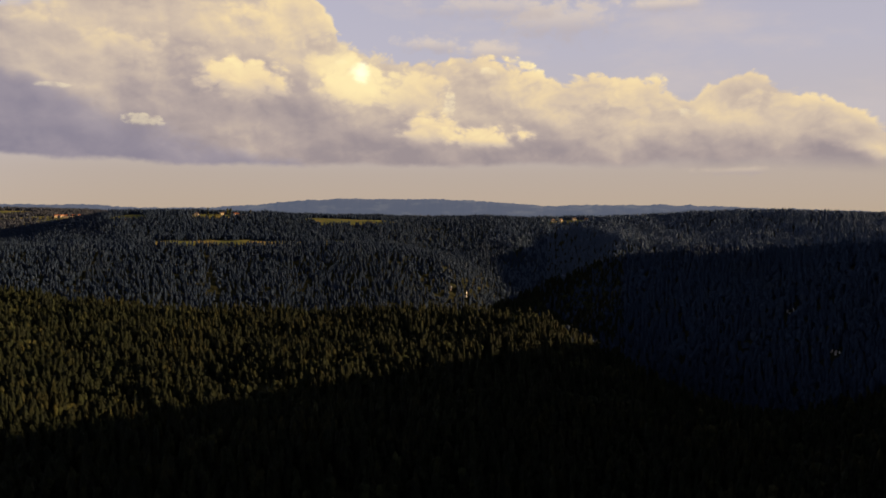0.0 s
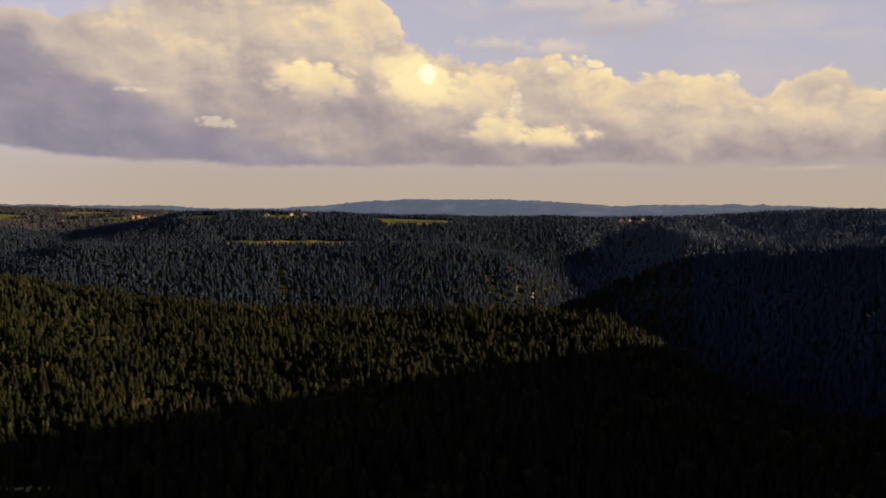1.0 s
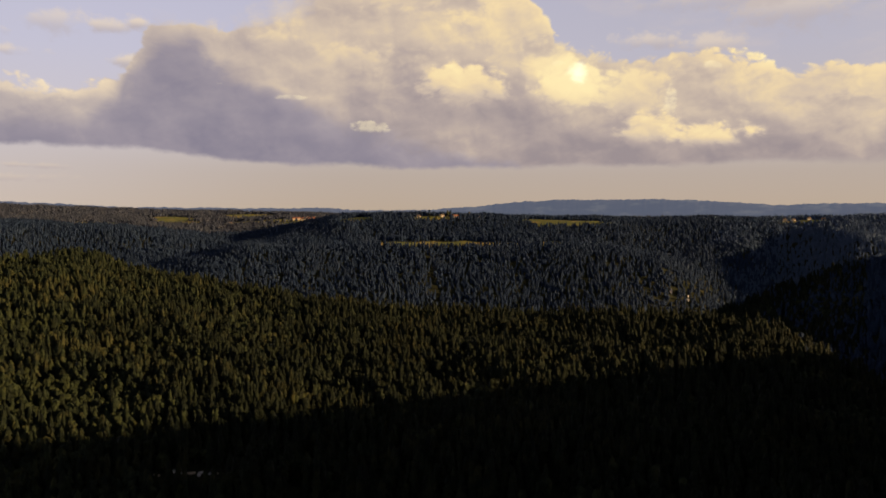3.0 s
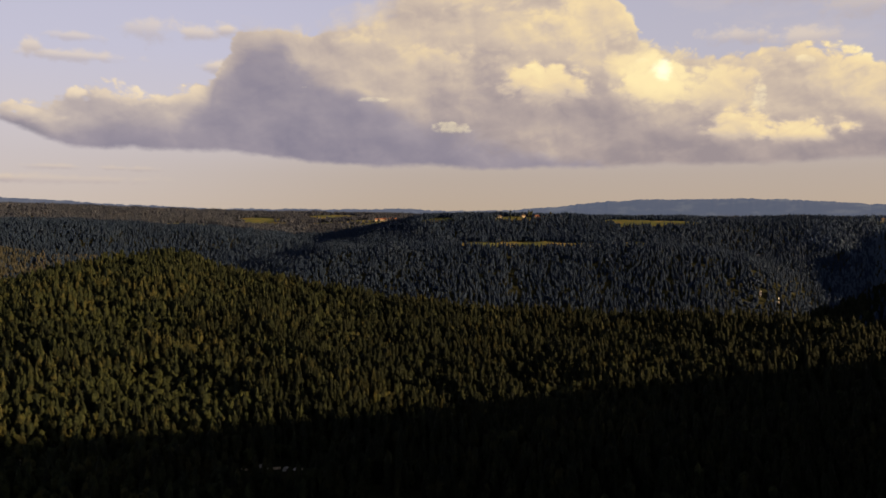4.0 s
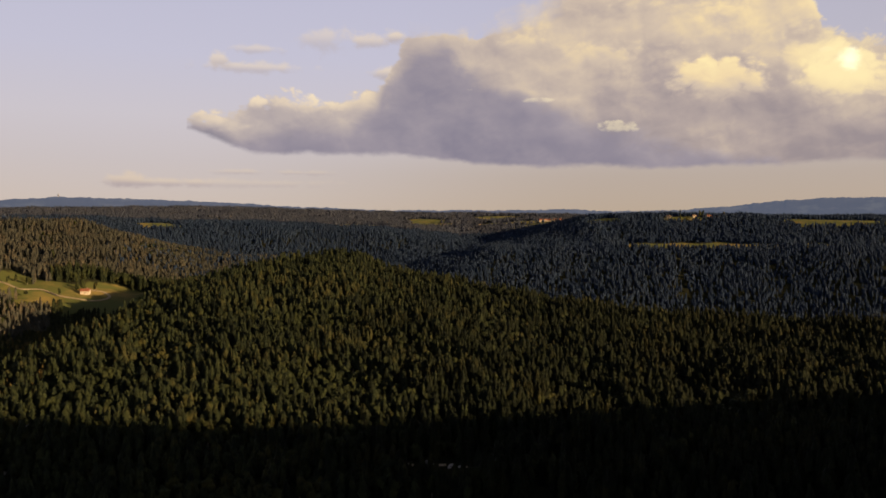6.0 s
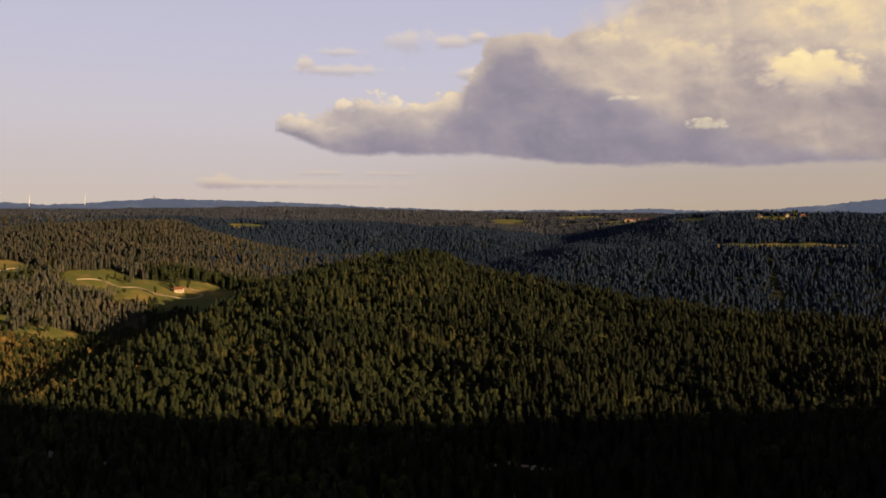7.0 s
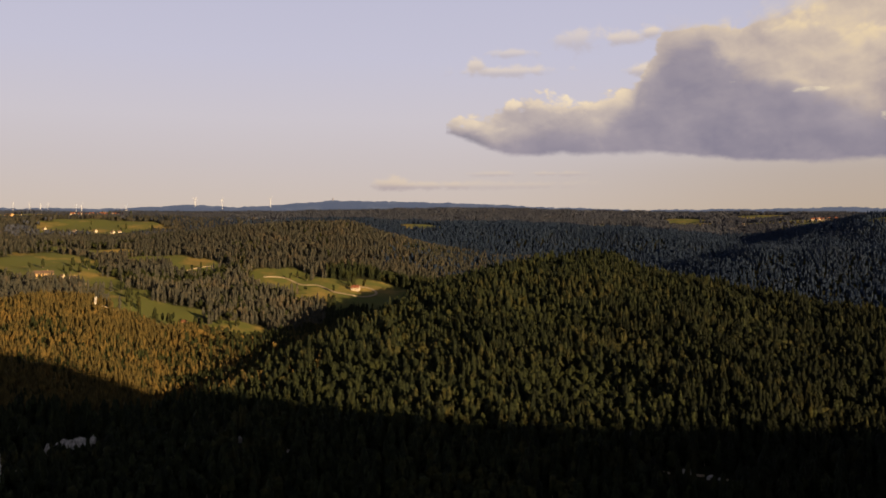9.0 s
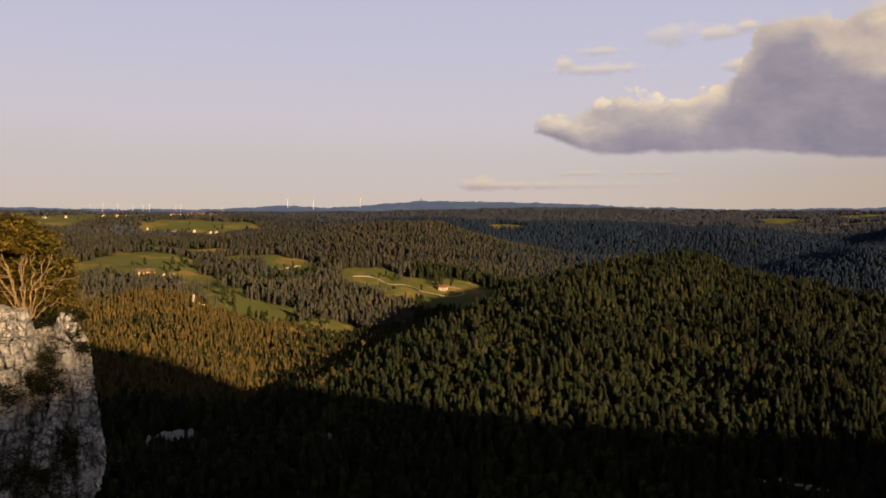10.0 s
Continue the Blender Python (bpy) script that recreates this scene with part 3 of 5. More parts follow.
def build_ground():
    nb, nr = LAND_X.shape
    idx = np.arange(nb * nr).reshape(nb, nr)
    quads = np.stack([idx[:-1, :-1], idx[1:, :-1], idx[1:, 1:], idx[:-1, 1:]], -1).reshape(-1, 4)[:, ::-1]
    mesh = mesh_from("ground", np.stack([LAND_X, LAND_Y, LAND_Z], -1).reshape(-1, 3), quads, [GROUND], True)
    mesh.attributes.new("meadow", "FLOAT", "POINT").data.foreach_set("value", openness(LAND_X, LAND_Y).ravel().astype(np.float32))
    tagged(new("ground", mesh), "wooded hills and gorge floor with mown meadows", "ground", kind="structure")


build_ground()


# ---- distant hills ----
def build_far_hills():
    """The last ranges, a blue band under the sky, their haze put in as glow."""
    mat, n, shader = material("haze_glow_distance")
    where = place(n)
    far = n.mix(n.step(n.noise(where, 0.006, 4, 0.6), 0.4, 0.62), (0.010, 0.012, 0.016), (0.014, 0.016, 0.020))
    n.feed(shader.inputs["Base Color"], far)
    # a faint blue glow in place of the haze before the hills
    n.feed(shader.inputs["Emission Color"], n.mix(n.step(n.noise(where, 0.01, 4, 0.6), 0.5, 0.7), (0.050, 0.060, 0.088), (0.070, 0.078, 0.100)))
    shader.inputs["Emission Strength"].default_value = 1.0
    shader.inputs["Roughness"].default_value = 1.0
    crest = [(-100, 1.9), (-81.6, 1.95), (-75, 1.93), (-68.4, 2.0), (-64.7, 2.3), (-61.9, 2.15), (-59.5, 2.3), (-57.6, 2.5), (-55.3, 2.66), (-49.6, 2.57), (-45.8, 2.48), (-41.3, 2.22),
             (-34.4, 2.0), (-28.4, 1.98), (-22, 2.04), (-20.8, 1.9), (-16, 1.9), (-12.9, 2.14), (-10, 2.4), (-7, 2.56), (-0.2, 2.55), (4, 2.35), (6.7, 2.09), (10.4, 2.13), (14.4, 2.14), (18.3, 1.95), (24.2, 1.70), (27.6, 1.50), (60, 1.4), (100, 1.2)]
    b = np.arange(-100, 100, 0.08)
    even = np.interp(b, *np.array(crest).T)
    e = even + 0.035 * value_noise(b, b * 0, 0.9, 3) + 0.03 * value_noise(b, b * 0, 0.25, 4) + 0.02 * value_noise(b, b * 0, 0.09, 6)
    rows = []
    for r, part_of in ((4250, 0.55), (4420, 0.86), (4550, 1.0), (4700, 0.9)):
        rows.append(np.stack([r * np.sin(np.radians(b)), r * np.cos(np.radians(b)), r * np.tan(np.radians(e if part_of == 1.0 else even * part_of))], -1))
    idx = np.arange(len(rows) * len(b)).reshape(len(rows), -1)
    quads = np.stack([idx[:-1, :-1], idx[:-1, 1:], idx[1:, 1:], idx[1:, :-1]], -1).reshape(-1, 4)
    tagged(new("backdrop", mesh_from("backdrop", np.concatenate(rows), quads, [mat], True)), "blue hill ranges under the evening sky, haze added as glow", "hills", kind="structure")


build_far_hills()

# ---- woods ----
RNG = np.random.RandomState(11)


def conifer(tiers, points, seed):
    """A spruce or fir one high and one wide: ragged skirts of boughs round a slightly bent stem, some full, some slender."""
    rng = np.random.RandomState(seed)
    full = rng.uniform(0.34, 0.62)
    verts, tris = [], []
    for k in range(tiers):
        low = 0.93 * (1 - (k + 1) / tiers) ** 1.05 + 0.07 * (k + 1 < tiers)
        tip = 1.0 if k == 0 else min(1.0, low + 1.9 / tiers)
        wide = 0.46 * (1 - low * 0.97) ** full * (0.7 if k == tiers - 1 else 1)
        start, turn = len(verts), rng.uniform(0, 6.28)
        mx, my = rng.uniform(-0.05, 0.05, 2) * (k > 0)
        verts.append((mx, my, tip))
        for i in range(points):
            a = turn + 6.2832 * (i + rng.uniform(-0.2, 0.2)) / points
            w = wide * (rng.uniform(0.9, 1.2) if i % 2 else rng.uniform(0.62, 0.85)) if points > 4 else wide * rng.uniform(0.8, 1.15)
            verts.append((mx + w * math.cos(a), my + w * math.sin(a), low + rng.uniform(-0.045, 0.045) + (-0.02 if i % 2 else 0.03)))
            tris.append((start, start + 1 + i, start + 1 + (i + 1) % points))
    return np.array(verts), np.array(tris)


def ball(level):
    bm = bmesh.new()
    bmesh.ops.create_icosphere(bm, subdivisions=level, radius=1.0)
    verts, tris = np.array([v.co[:] for v in bm.verts]), np.array([[v.index for v in f.verts] for f in bm.faces])
    bm.free()
    return verts, tris


def broadleaf(clumps, seed, level=1):
    """A round-headed tree: a heap of uneven leaf clumps."""
    rng = np.random.RandomState(seed)
    v0, t0 = ball(level)
    verts, tris = [], []
    for k in range(clumps):
        size = rng.uniform(0.24, 0.36) if clumps > 1 else 0.46
        a, far = rng.uniform(0, 6.28), (0.22 if k else 0.0) * rng.uniform(0.6, 1.3)
        mid = np.array((far * math.cos(a), far * math.sin(a), rng.uniform(0.35, 0.72) if k else 0.66))
        tris.append(t0 + sum(len(v) for v in verts))
        verts.append(v0 * size * np.array((1, 1, 0.8)) * rng.uniform(0.72, 1.2, (len(v0), 1)) + mid)
    return np.concatenate(verts), np.concatenate(tris)


def trunk_shape():
    ring = [(math.cos(a), math.sin(a)) for a in (0, 2.1, 4.2)]
    verts = [(x * 0.035, y * 0.035, 0) for x, y in ring] + [(x * 0.02, y * 0.02, 0.7) for x, y in ring]
    return np.array(verts), np.array([(0, 1, 4), (0, 4, 3), (1, 2, 5), (1, 5, 4), (2, 0, 3), (2, 3, 5)])


def planted(shapes, x, y, z, tall, wide, rng):
    """One mesh's worth of trees, the shapes taken by turns."""
    pick = rng.randint(0, len(shapes), len(x))
    turn = rng.uniform(0, 6.283, len(x))
    verts, tris, count = [], [], 0
    for k, (v, t) in enumerate(shapes):
        m = pick == k
        c, s = np.cos(turn[m])[:, None], np.sin(turn[m])[:, None]
        px = (v[:, 0] * c - v[:, 1] * s) * wide[m][:, None] + x[m][:, None]
        py = (v[:, 0] * s + v[:, 1] * c) * wide[m][:, None] + y[m][:, None]
        pz = v[:, 2] * tall[m][:, None] + z[m][:, None]
        verts.append(np.stack([px, py, pz], -1).reshape(-1, 3))
        tris.append((t[None] + (np.arange(m.sum()) * len(v))[:, None, None]).reshape(-1, 3) + count)
        count += m.sum() * len(v)
    return np.concatenate(verts), np.concatenate(tris)


def strewn(near, far, left, right, space, rng):
    """Points over a sector of the plan with about that space between them."""
    area = radians(right - left) * (far ** 2 - near ** 2) / 2
    k = int(area / space ** 2)
    b, r = np.radians(rng.uniform(left, right, k)), np.sqrt(rng.uniform(near ** 2, far ** 2, k))
    return r * np.sin(b), r * np.cos(b)


def camera_sees(x, y, z, margin):
    """Whether the camera sees that height over the bare land."""
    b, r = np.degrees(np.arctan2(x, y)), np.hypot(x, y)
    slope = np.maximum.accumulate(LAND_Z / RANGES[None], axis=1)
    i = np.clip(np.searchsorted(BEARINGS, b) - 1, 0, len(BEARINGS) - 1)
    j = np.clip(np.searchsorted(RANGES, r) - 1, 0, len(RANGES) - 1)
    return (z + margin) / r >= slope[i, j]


SPRUCES = [conifer(7, 9, s) for s in range(8)]
SPRUCES_MID = [conifer(5, 7, 20 + s) for s in range(7)]
SPRUCES_FAR = [conifer(3, 5, 40 + s) for s in range(5)]
SPRUCES_LOW = [conifer(4, 6, 90 + s) for s in range(5)]
BEECHES = [broadleaf(5, s) for s in range(6)]
BEECHES_MID = [broadleaf(3, 10 + s) for s in range(5)]
BEECHES_FAR = [broadleaf(1, 30 + s) for s in range(3)]


def build_woods(near, far, left, right, space, spruces, beeches, trunks, mats, tall_mean, leafiness, label, fade=None):
    """A stretch of wood. fade: the bearings between which one kind thins out (the first bearing bare, the second full)."""
    x, y = strewn(near, far, left, right, space, RNG)
    z = height_at(x, y)
    keep = ((openness(x, y) + RNG.uniform(-0.1, 0.1, len(x))) < 0.45) & ~in_gap(x, y)
    # trees hidden from the camera are thinned to a tenth
    keep &= camera_sees(x, y, z, 24.0) | (RNG.uniform(0, 1, len(x)) < 0.10)
    if fade:
        b = np.degrees(np.arctan2(x, y)) + 3 * value_noise(x, y, 120, 31)
        keep &= RNG.uniform(0, 1, len(x)) < np.clip((b - fade[0]) / (fade[1] - fade[0]), 0, 1)
    x, y, z = x[keep], y[keep], z[keep]
    leafy = value_noise(x, y, 90, 21) * 0.7 + value_noise(x, y, 25, 22) * 0.5 + RNG.uniform(-0.5, 0.5, len(x)) > leafiness
    tall = tall_mean * (1.04 + 0.18 * RNG.randn(len(x)).clip(-1.8, 1.8)) * (1 + 0.2 * value_noise(x, y, 60, 23))
    wide = space * RNG.uniform(0.78, 1.25, len(x)) * (1.36 if far < 1900 else 1.2)
    for m, shapes, mat, name, f in ((~leafy, spruces, mats[0], "spruce_wood", 1.0), (leafy, beeches, mats[1], "beech_wood", 0.85)):
        v, t = planted(shapes, x[m], y[m], z[m] - 0.5, tall[m] * f, wide[m] * (1.0 if name == "spruce_wood" else 0.95), RNG)
        wood = tagged(new(name, mesh_from(name, v, t, [mat], far > 1900)), label if name == "spruce_wood" else label.replace("spruce", "beech"), "woodland", kind="stuff")
        if trunks:
            some = m & (RNG.uniform(0, 1, len(x)) < 0.5)
            v, t = planted([trunk_shape()], x[some], y[some], z[some] - 0.5, tall[some], tall[some] * 0.55, RNG)
            stems = tagged(new("trunks", mesh_from("trunks", v, t, [BARK])), kind="stuff")
            stems.parent = wood


build_woods(580, 1060, -60, -8, 7.8, SPRUCES, BEECHES, True, (SPRUCE, BEECH), 21, 0.32, "dense spruce wood on the slope above the gorge", (-28, -48))
# The darkened copy takes over by bearing, where less sun reaches the slope.
build_woods(590, 1060, -50, 36, 7.8, SPRUCES, BEECHES, True, (SHADED_SPRUCE, SPRUCE), 22, 0.45, "spruce wood on the slope's end, darkened for weak light", (-49, -29))
build_woods(600, 860, -92, -60, 7.6, SPRUCES_MID, BEECHES_MID, True, (SPRUCE, SPRUCE), 20, 0.3, "dark spruce wood in the shaded gorge")
# Green needles in the shade below, lightened russet from here up for sunlight.
build_woods(860, 1060, -92, -56, 4.3, SPRUCES_LOW, SPRUCES_LOW, True, (SUNLIT_RUSSET, BEECH), 12.5, 0.3, "russet spruce wood, colour lightened for the sunlit flank", (-52, -62))
# Lighter leaves replace spruce needles, brightening the dark gully by colour.
build_woods(860, 1060, -74, -60, 7.0, SPRUCES_MID, BEECHES_MID, True, (BEECH, SUNLIT_RUSSET), 18, 0.4, "olive spruce wood beside the gully", (-64, -54))
build_woods(1060, 1850, -56, -4, 7.9, SPRUCES_MID, BEECHES_MID, False, (SPRUCE, BEECH), 22, 0.36, "dense spruce wood over the rounded hill", (-22, -42))
build_woods(1060, 1850, -45, 12, 7.9, SPRUCES_MID, BEECHES_MID, False, (SHADED_SPRUCE, SPRUCE), 22, 0.42, "spruce wood along the hill's crest, darkened for weak light", (-43, -23))
build_woods(1060, 1850, 6, 36, 8.0, SPRUCES_FAR, BEECHES_FAR, False, (HAZE_BLUE_SPRUCE, HAZE_BLUE_SPRUCE), 21, 0.25, "spruce wood on the shaded spur, coloured blue with haze", (7, 13))
build_woods(1060, 1420, -92, -56, 4.5, SPRUCES_LOW, SPRUCES_LOW, False, (SUNLIT_RUSSET, BEECH), 12.5, 0.45, "russet spruce wood, colour lightened for the sunlit hill", (-55, -62))
# Lighter leaves here too, the sunlight put into the colour.
build_woods(1060, 1420, -74, -56, 7.6, SPRUCES_MID, BEECHES_MID, False, (BEECH, SUNLIT_RUSSET), 18, 0.3, "olive spruce wood at the foot of the sunlit hill", (-64, -56))
build_woods(1420, 1850, -92, -56, 7.4, SPRUCES_MID, BEECHES_MID, False, (HAZE_GREY_SPRUCE, BEECH), 20, 0.25, "tall spruce wood between the meadows")
build_woods(1850, 2420, -92, -38, 7.4, SPRUCES_MID, BEECHES_MID, False, (HAZE_GREY_SPRUCE, BEECH), 15, 0.62, "spruce wood on the hill past the meadows, greyed with haze colour", (-38, -50))
build_woods(1850, 2420, -56, 7, 7.6, SPRUCES_FAR, BEECHES_FAR, False, (HAZE_BLUE_SPRUCE, HAZE_BLUE_SPRUCE), 14.5, 0.85, "spruce wood on the ridge across the valley, coloured blue with haze", (-52, -40))
build_woods(2420, 3000, -92, -56, 8.0, SPRUCES_FAR, BEECHES_FAR, False, (HAZE_GREY_SPRUCE, HAZE_PALE_SPRUCE), 14.5, 0.5, "spruce wood round the plateau fields, greyed with haze colour", (-56, -66))
build_woods(2420, 3000, -70, 7, 7.8, SPRUCES_FAR, BEECHES_FAR, False, (HAZE_BLUE_SPRUCE, HAZE_BLUE_SPRUCE), 14.5, 0.85, "spruce wood on the plateau, coloured blue with haze", (-68, -56))
build_woods(1850, 3000, 3, 32, 8.2, SPRUCES_FAR, BEECHES_FAR, False, (HAZE_LIT_SPRUCE, HAZE_LIT_SPRUCE), 14.5, 0.85, "spruce wood on the ridge beyond the spur, haze in its colour", (3, 7))
build_woods(3000, 4290, -92, -17, 11, SPRUCES_FAR, BEECHES_FAR, False, (HAZE_PALE_SPRUCE, HAZE_PALE_SPRUCE), 13, 0.5, "spruce wood on the far plateau, haze in its colour")
build_woods(3000, 4200, -18, 32, 17, SPRUCES_FAR, BEECHES_FAR, False, (HAZE_PALE_SPRUCE, HAZE_PALE_SPRUCE), 14, 0.6, "scattered spruce wood behind the ridge")


# ---- things: helpers ----
def part(name, bm, mat, parent=None, label=""):
    """Links a bmesh as one mesh object, under a thing or a part if given."""
    mesh = bpy.data.meshes.new(name)
    bm.to_mesh(mesh)
    bm.free()
    mesh.materials.append(mat)
    ob = new(name, mesh)
    ob.parent = parent
    return tagged(ob, label)


def block(size, mid, bevel=0.0):
    bm = bmesh.new()
    bmesh.ops.create_cube(bm, size=1.0, matrix=Matrix.Translation(mid) @ Matrix.Diagonal((*size, 1)))
    if bevel:
        bmesh.ops.bevel(bm, geom=bm.edges[:], offset=bevel, segments=1, affect="EDGES")
    return bm


def tube(points, radii, sides=6):
    bm = bmesh.new()
    rings = []
    for k, (p, r) in enumerate(zip(points, radii)):
        way = (points[min(k + 1, len(points) - 1)] - points[max(k - 1, 0)]).normalized()
        side = way.orthogonal().normalized()
        up = way.cross(side)
        rings.append([bm.verts.new(p + (side * math.cos(a) + up * math.sin(a)) * r) for a in (6.2832 * i / sides for i in range(sides))])
    for a, b in zip(rings, rings[1:]):
        for i in range(sides):
            bm.faces.new((a[i], a[(i + 1) % sides], b[(i + 1) % sides], b[i])).smooth = True
    bm.faces.new(rings[-1])
    bm.faces.new(rings[0][::-1])
    return bm


def on_land(bearing, distance, lift=0.0):
    x, y = distance * math.sin(radians(bearing)), distance * math.cos(radians(bearing))
    return Vector((x, y, float(height_at(np.array([x]), np.array([y]))[0]) + lift))


PLASTER = plain_material("cream_plaster", (0.48, 0.41, 0.30), (0.60, 0.53, 0.41), 0.4)
OCHRE = plain_material("ochre_plaster", (0.55, 0.36, 0.16), (0.66, 0.45, 0.22), 0.4)
TILES = plain_material("red_roof_tiles", (0.22, 0.085, 0.05), (0.32, 0.13, 0.075), 0.6)
SLATE = plain_material("brown_roof", (0.12, 0.085, 0.06), (0.20, 0.14, 0.10), 0.6)
TIMBER = plain_material("weathered_boards", (0.16, 0.10, 0.06), (0.26, 0.17, 0.10), 0.8)
PANE = plain_material("window_glass", (0.03, 0.035, 0.04), (0.05, 0.05, 0.055), 1.0, 0.15)
GRAVEL = plain_material("pale_gravel", (0.34, 0.27, 0.18), (0.46, 0.38, 0.27), 0.15)
STEEL = plain_material("white_steel", (0.72, 0.72, 0.70), (0.80, 0.80, 0.78), 0.2, 0.45)
MAST = plain_material("grey_mast", (0.16, 0.16, 0.17), (0.24, 0.24, 0.25), 0.3, 0.5)
SOIL = plain_material("bare_soil", (0.22, 0.12, 0.05), (0.34, 0.20, 0.09), 0.2)
LOGS = plain_material("cut_logs", (0.42, 0.34, 0.24), (0.58, 0.48, 0.36), 0.5)


def limestone():
    mat, n, shader = material("limestone")
    where = place(n)
    stone = n.mix(n.step(n.noise(where, 0.9, 6, 0.65), 0.35, 0.65), (0.42, 0.41, 0.41), (0.80, 0.77, 0.73))
    stone = n.mix(n.math("MULTIPLY", n.step(n.noise(where, 0.35, 4, 0.6, 0.6), 0.56, 0.66), 0.4), stone, (0.11, 0.105, 0.10))
    stone = n.mix(n.math("MULTIPLY", n.step(n.noise(where, 3.5, 5, 0.7), 0.56, 0.66), 0.7), stone, (0.07, 0.065, 0.055))
    stone = n.mix(n.math("MULTIPLY", n.step(n.noise(where, 0.55, 5, 0.7), 0.60, 0.68), 0.8), stone, (0.045, 0.050, 0.016))
    # dark crack lines painted into the colour, along joints too fine for the mesh
    bent = n.vec("ADD", where, n.vec("MULTIPLY", n.noise(where, 1.3, 3, 0.6, colour=True), (0.7, 0.7, 0.5)))
    for scale, wide, much in ((1.15, 0.075, 0.85), (2.9, 0.055, 0.6)):
        joint = n.put("ShaderNodeTexVoronoi", feature="DISTANCE_TO_EDGE")
        joint.inputs["Scale"].default_value = scale
        n.feed(joint.inputs["Vector"], n.vec("MULTIPLY", bent, (1.0, 1.0, 0.75)))
        line = n.math("MULTIPLY", n.step(joint.outputs["Distance"], wide, 0.01), n.step(n.noise(where, 0.8, 3, 0.6), 0.40, 0.56))
        stone = n.mix(n.math("MULTIPLY", line, much), stone, (0.045, 0.042, 0.032))
    n.feed(shader.inputs["Base Color"], stone)
    shader.inputs["Roughness"].default_value = 0.92
    node = n.put("ShaderNodeBump")
    node.inputs["Strength"].default_value, node.inputs["Distance"].default_value = 0.8, 0.12
    n.feed(node.inputs["Height"], n.math("ADD", n.noise(where, 2.2, 7, 0.7), n.math("MULTIPLY", n.noise(where, 9.0, 4, 0.6), 0.3)))
    n.feed(shader.inputs["Normal"], node.outputs[0])
    return mat


ROCK = limestone()


# ---- houses ----
def house(name, long, deep, eaves, ridge, wall_mat, roof_mat, label, windows=3):
    """A gabled house: walls, two roof slopes, a chimney, a door and windows with sills."""
    home = tagged(new(name), label, "house" if name != "barn" else "barn")
    bm = bmesh.new()
    x, y = long / 2, deep / 2
    base = [bm.verts.new(p) for p in ((-x, -y, -2), (x, -y, -2), (x, y, -2), (-x, y, -2))]
    top = [bm.verts.new(p) for p in ((-x, -y, eaves), (x, -y, eaves), (x, y, eaves), (-x, y, eaves))]
    gable = [bm.verts.new((-x, 0, ridge)), bm.verts.new((x, 0, ridge))]
    bm.faces.new((base[0], base[1], top[1], top[0]))
    bm.faces.new((base[2], base[3], top[3], top[2]))
    bm.faces.new((base[1], base[2], top[2], gable[1], top[1]))
    bm.faces.new((base[3], base[0], top[0], gable[0], top[3]))
    bm.faces.new((top[0], top[1], gable[1], gable[0]))
    bm.faces.new((top[2], top[3], gable[0], gable[1]))
    bm.faces.new(base[::-1])
    part("walls", bm, wall_mat, home)
    for side in (-1, 1):
        bm = bmesh.new()
        rise = (ridge - eaves) / y
        low = [(-x - 0.6, side * (y + 0.8), eaves - 0.8 * rise + 0.08), (x + 0.6, side * (y + 0.8), eaves - 0.8 * rise + 0.08), (x + 0.6, 0, ridge + 0.08), (-x - 0.6, 0, ridge + 0.08)]
        under = [bm.verts.new(p) for p in low]
        upper = [bm.verts.new((p[0], p[1], p[2] + 0.3)) for p in low]
        bm.faces.new(under)
        bm.faces.new(upper)
        for i in range(4):
            bm.faces.new((under[i], under[(i + 1) % 4], upper[(i + 1) % 4], upper[i]))
        bmesh.ops.recalc_face_normals(bm, faces=bm.faces[:])
        part("roof_slope", bm, roof_mat, home)
    part("chimney", block((0.9, 0.9, 2.4), (x * 0.4, 0.6, ridge + 0.4), 0.05), wall_mat, home)
    part("door", block((1.2, 0.12, 2.1), (x * 0.1, -y - 0.04, 1.05)), TIMBER, home)
    for side in (-1, 1):
        for i in range(windows):
            at = -x + long * (i + 0.5) / windows
            pane = part("window", block((1.2, 0.1, 1.4), (at, side * (y + 0.03), eaves * 0.62)), PANE, home)
            part("sill", block((1.5, 0.25, 0.12), (at, side * (y + 0.1), eaves * 0.62 - 0.78)), GRAVEL, pane)
    return home


def stand(ob, bearing, distance, turn):
    p = on_land(bearing, distance)
    ob.matrix_basis = pose(p.x, p.y, p.z, 0, 0, turn)
    return ob


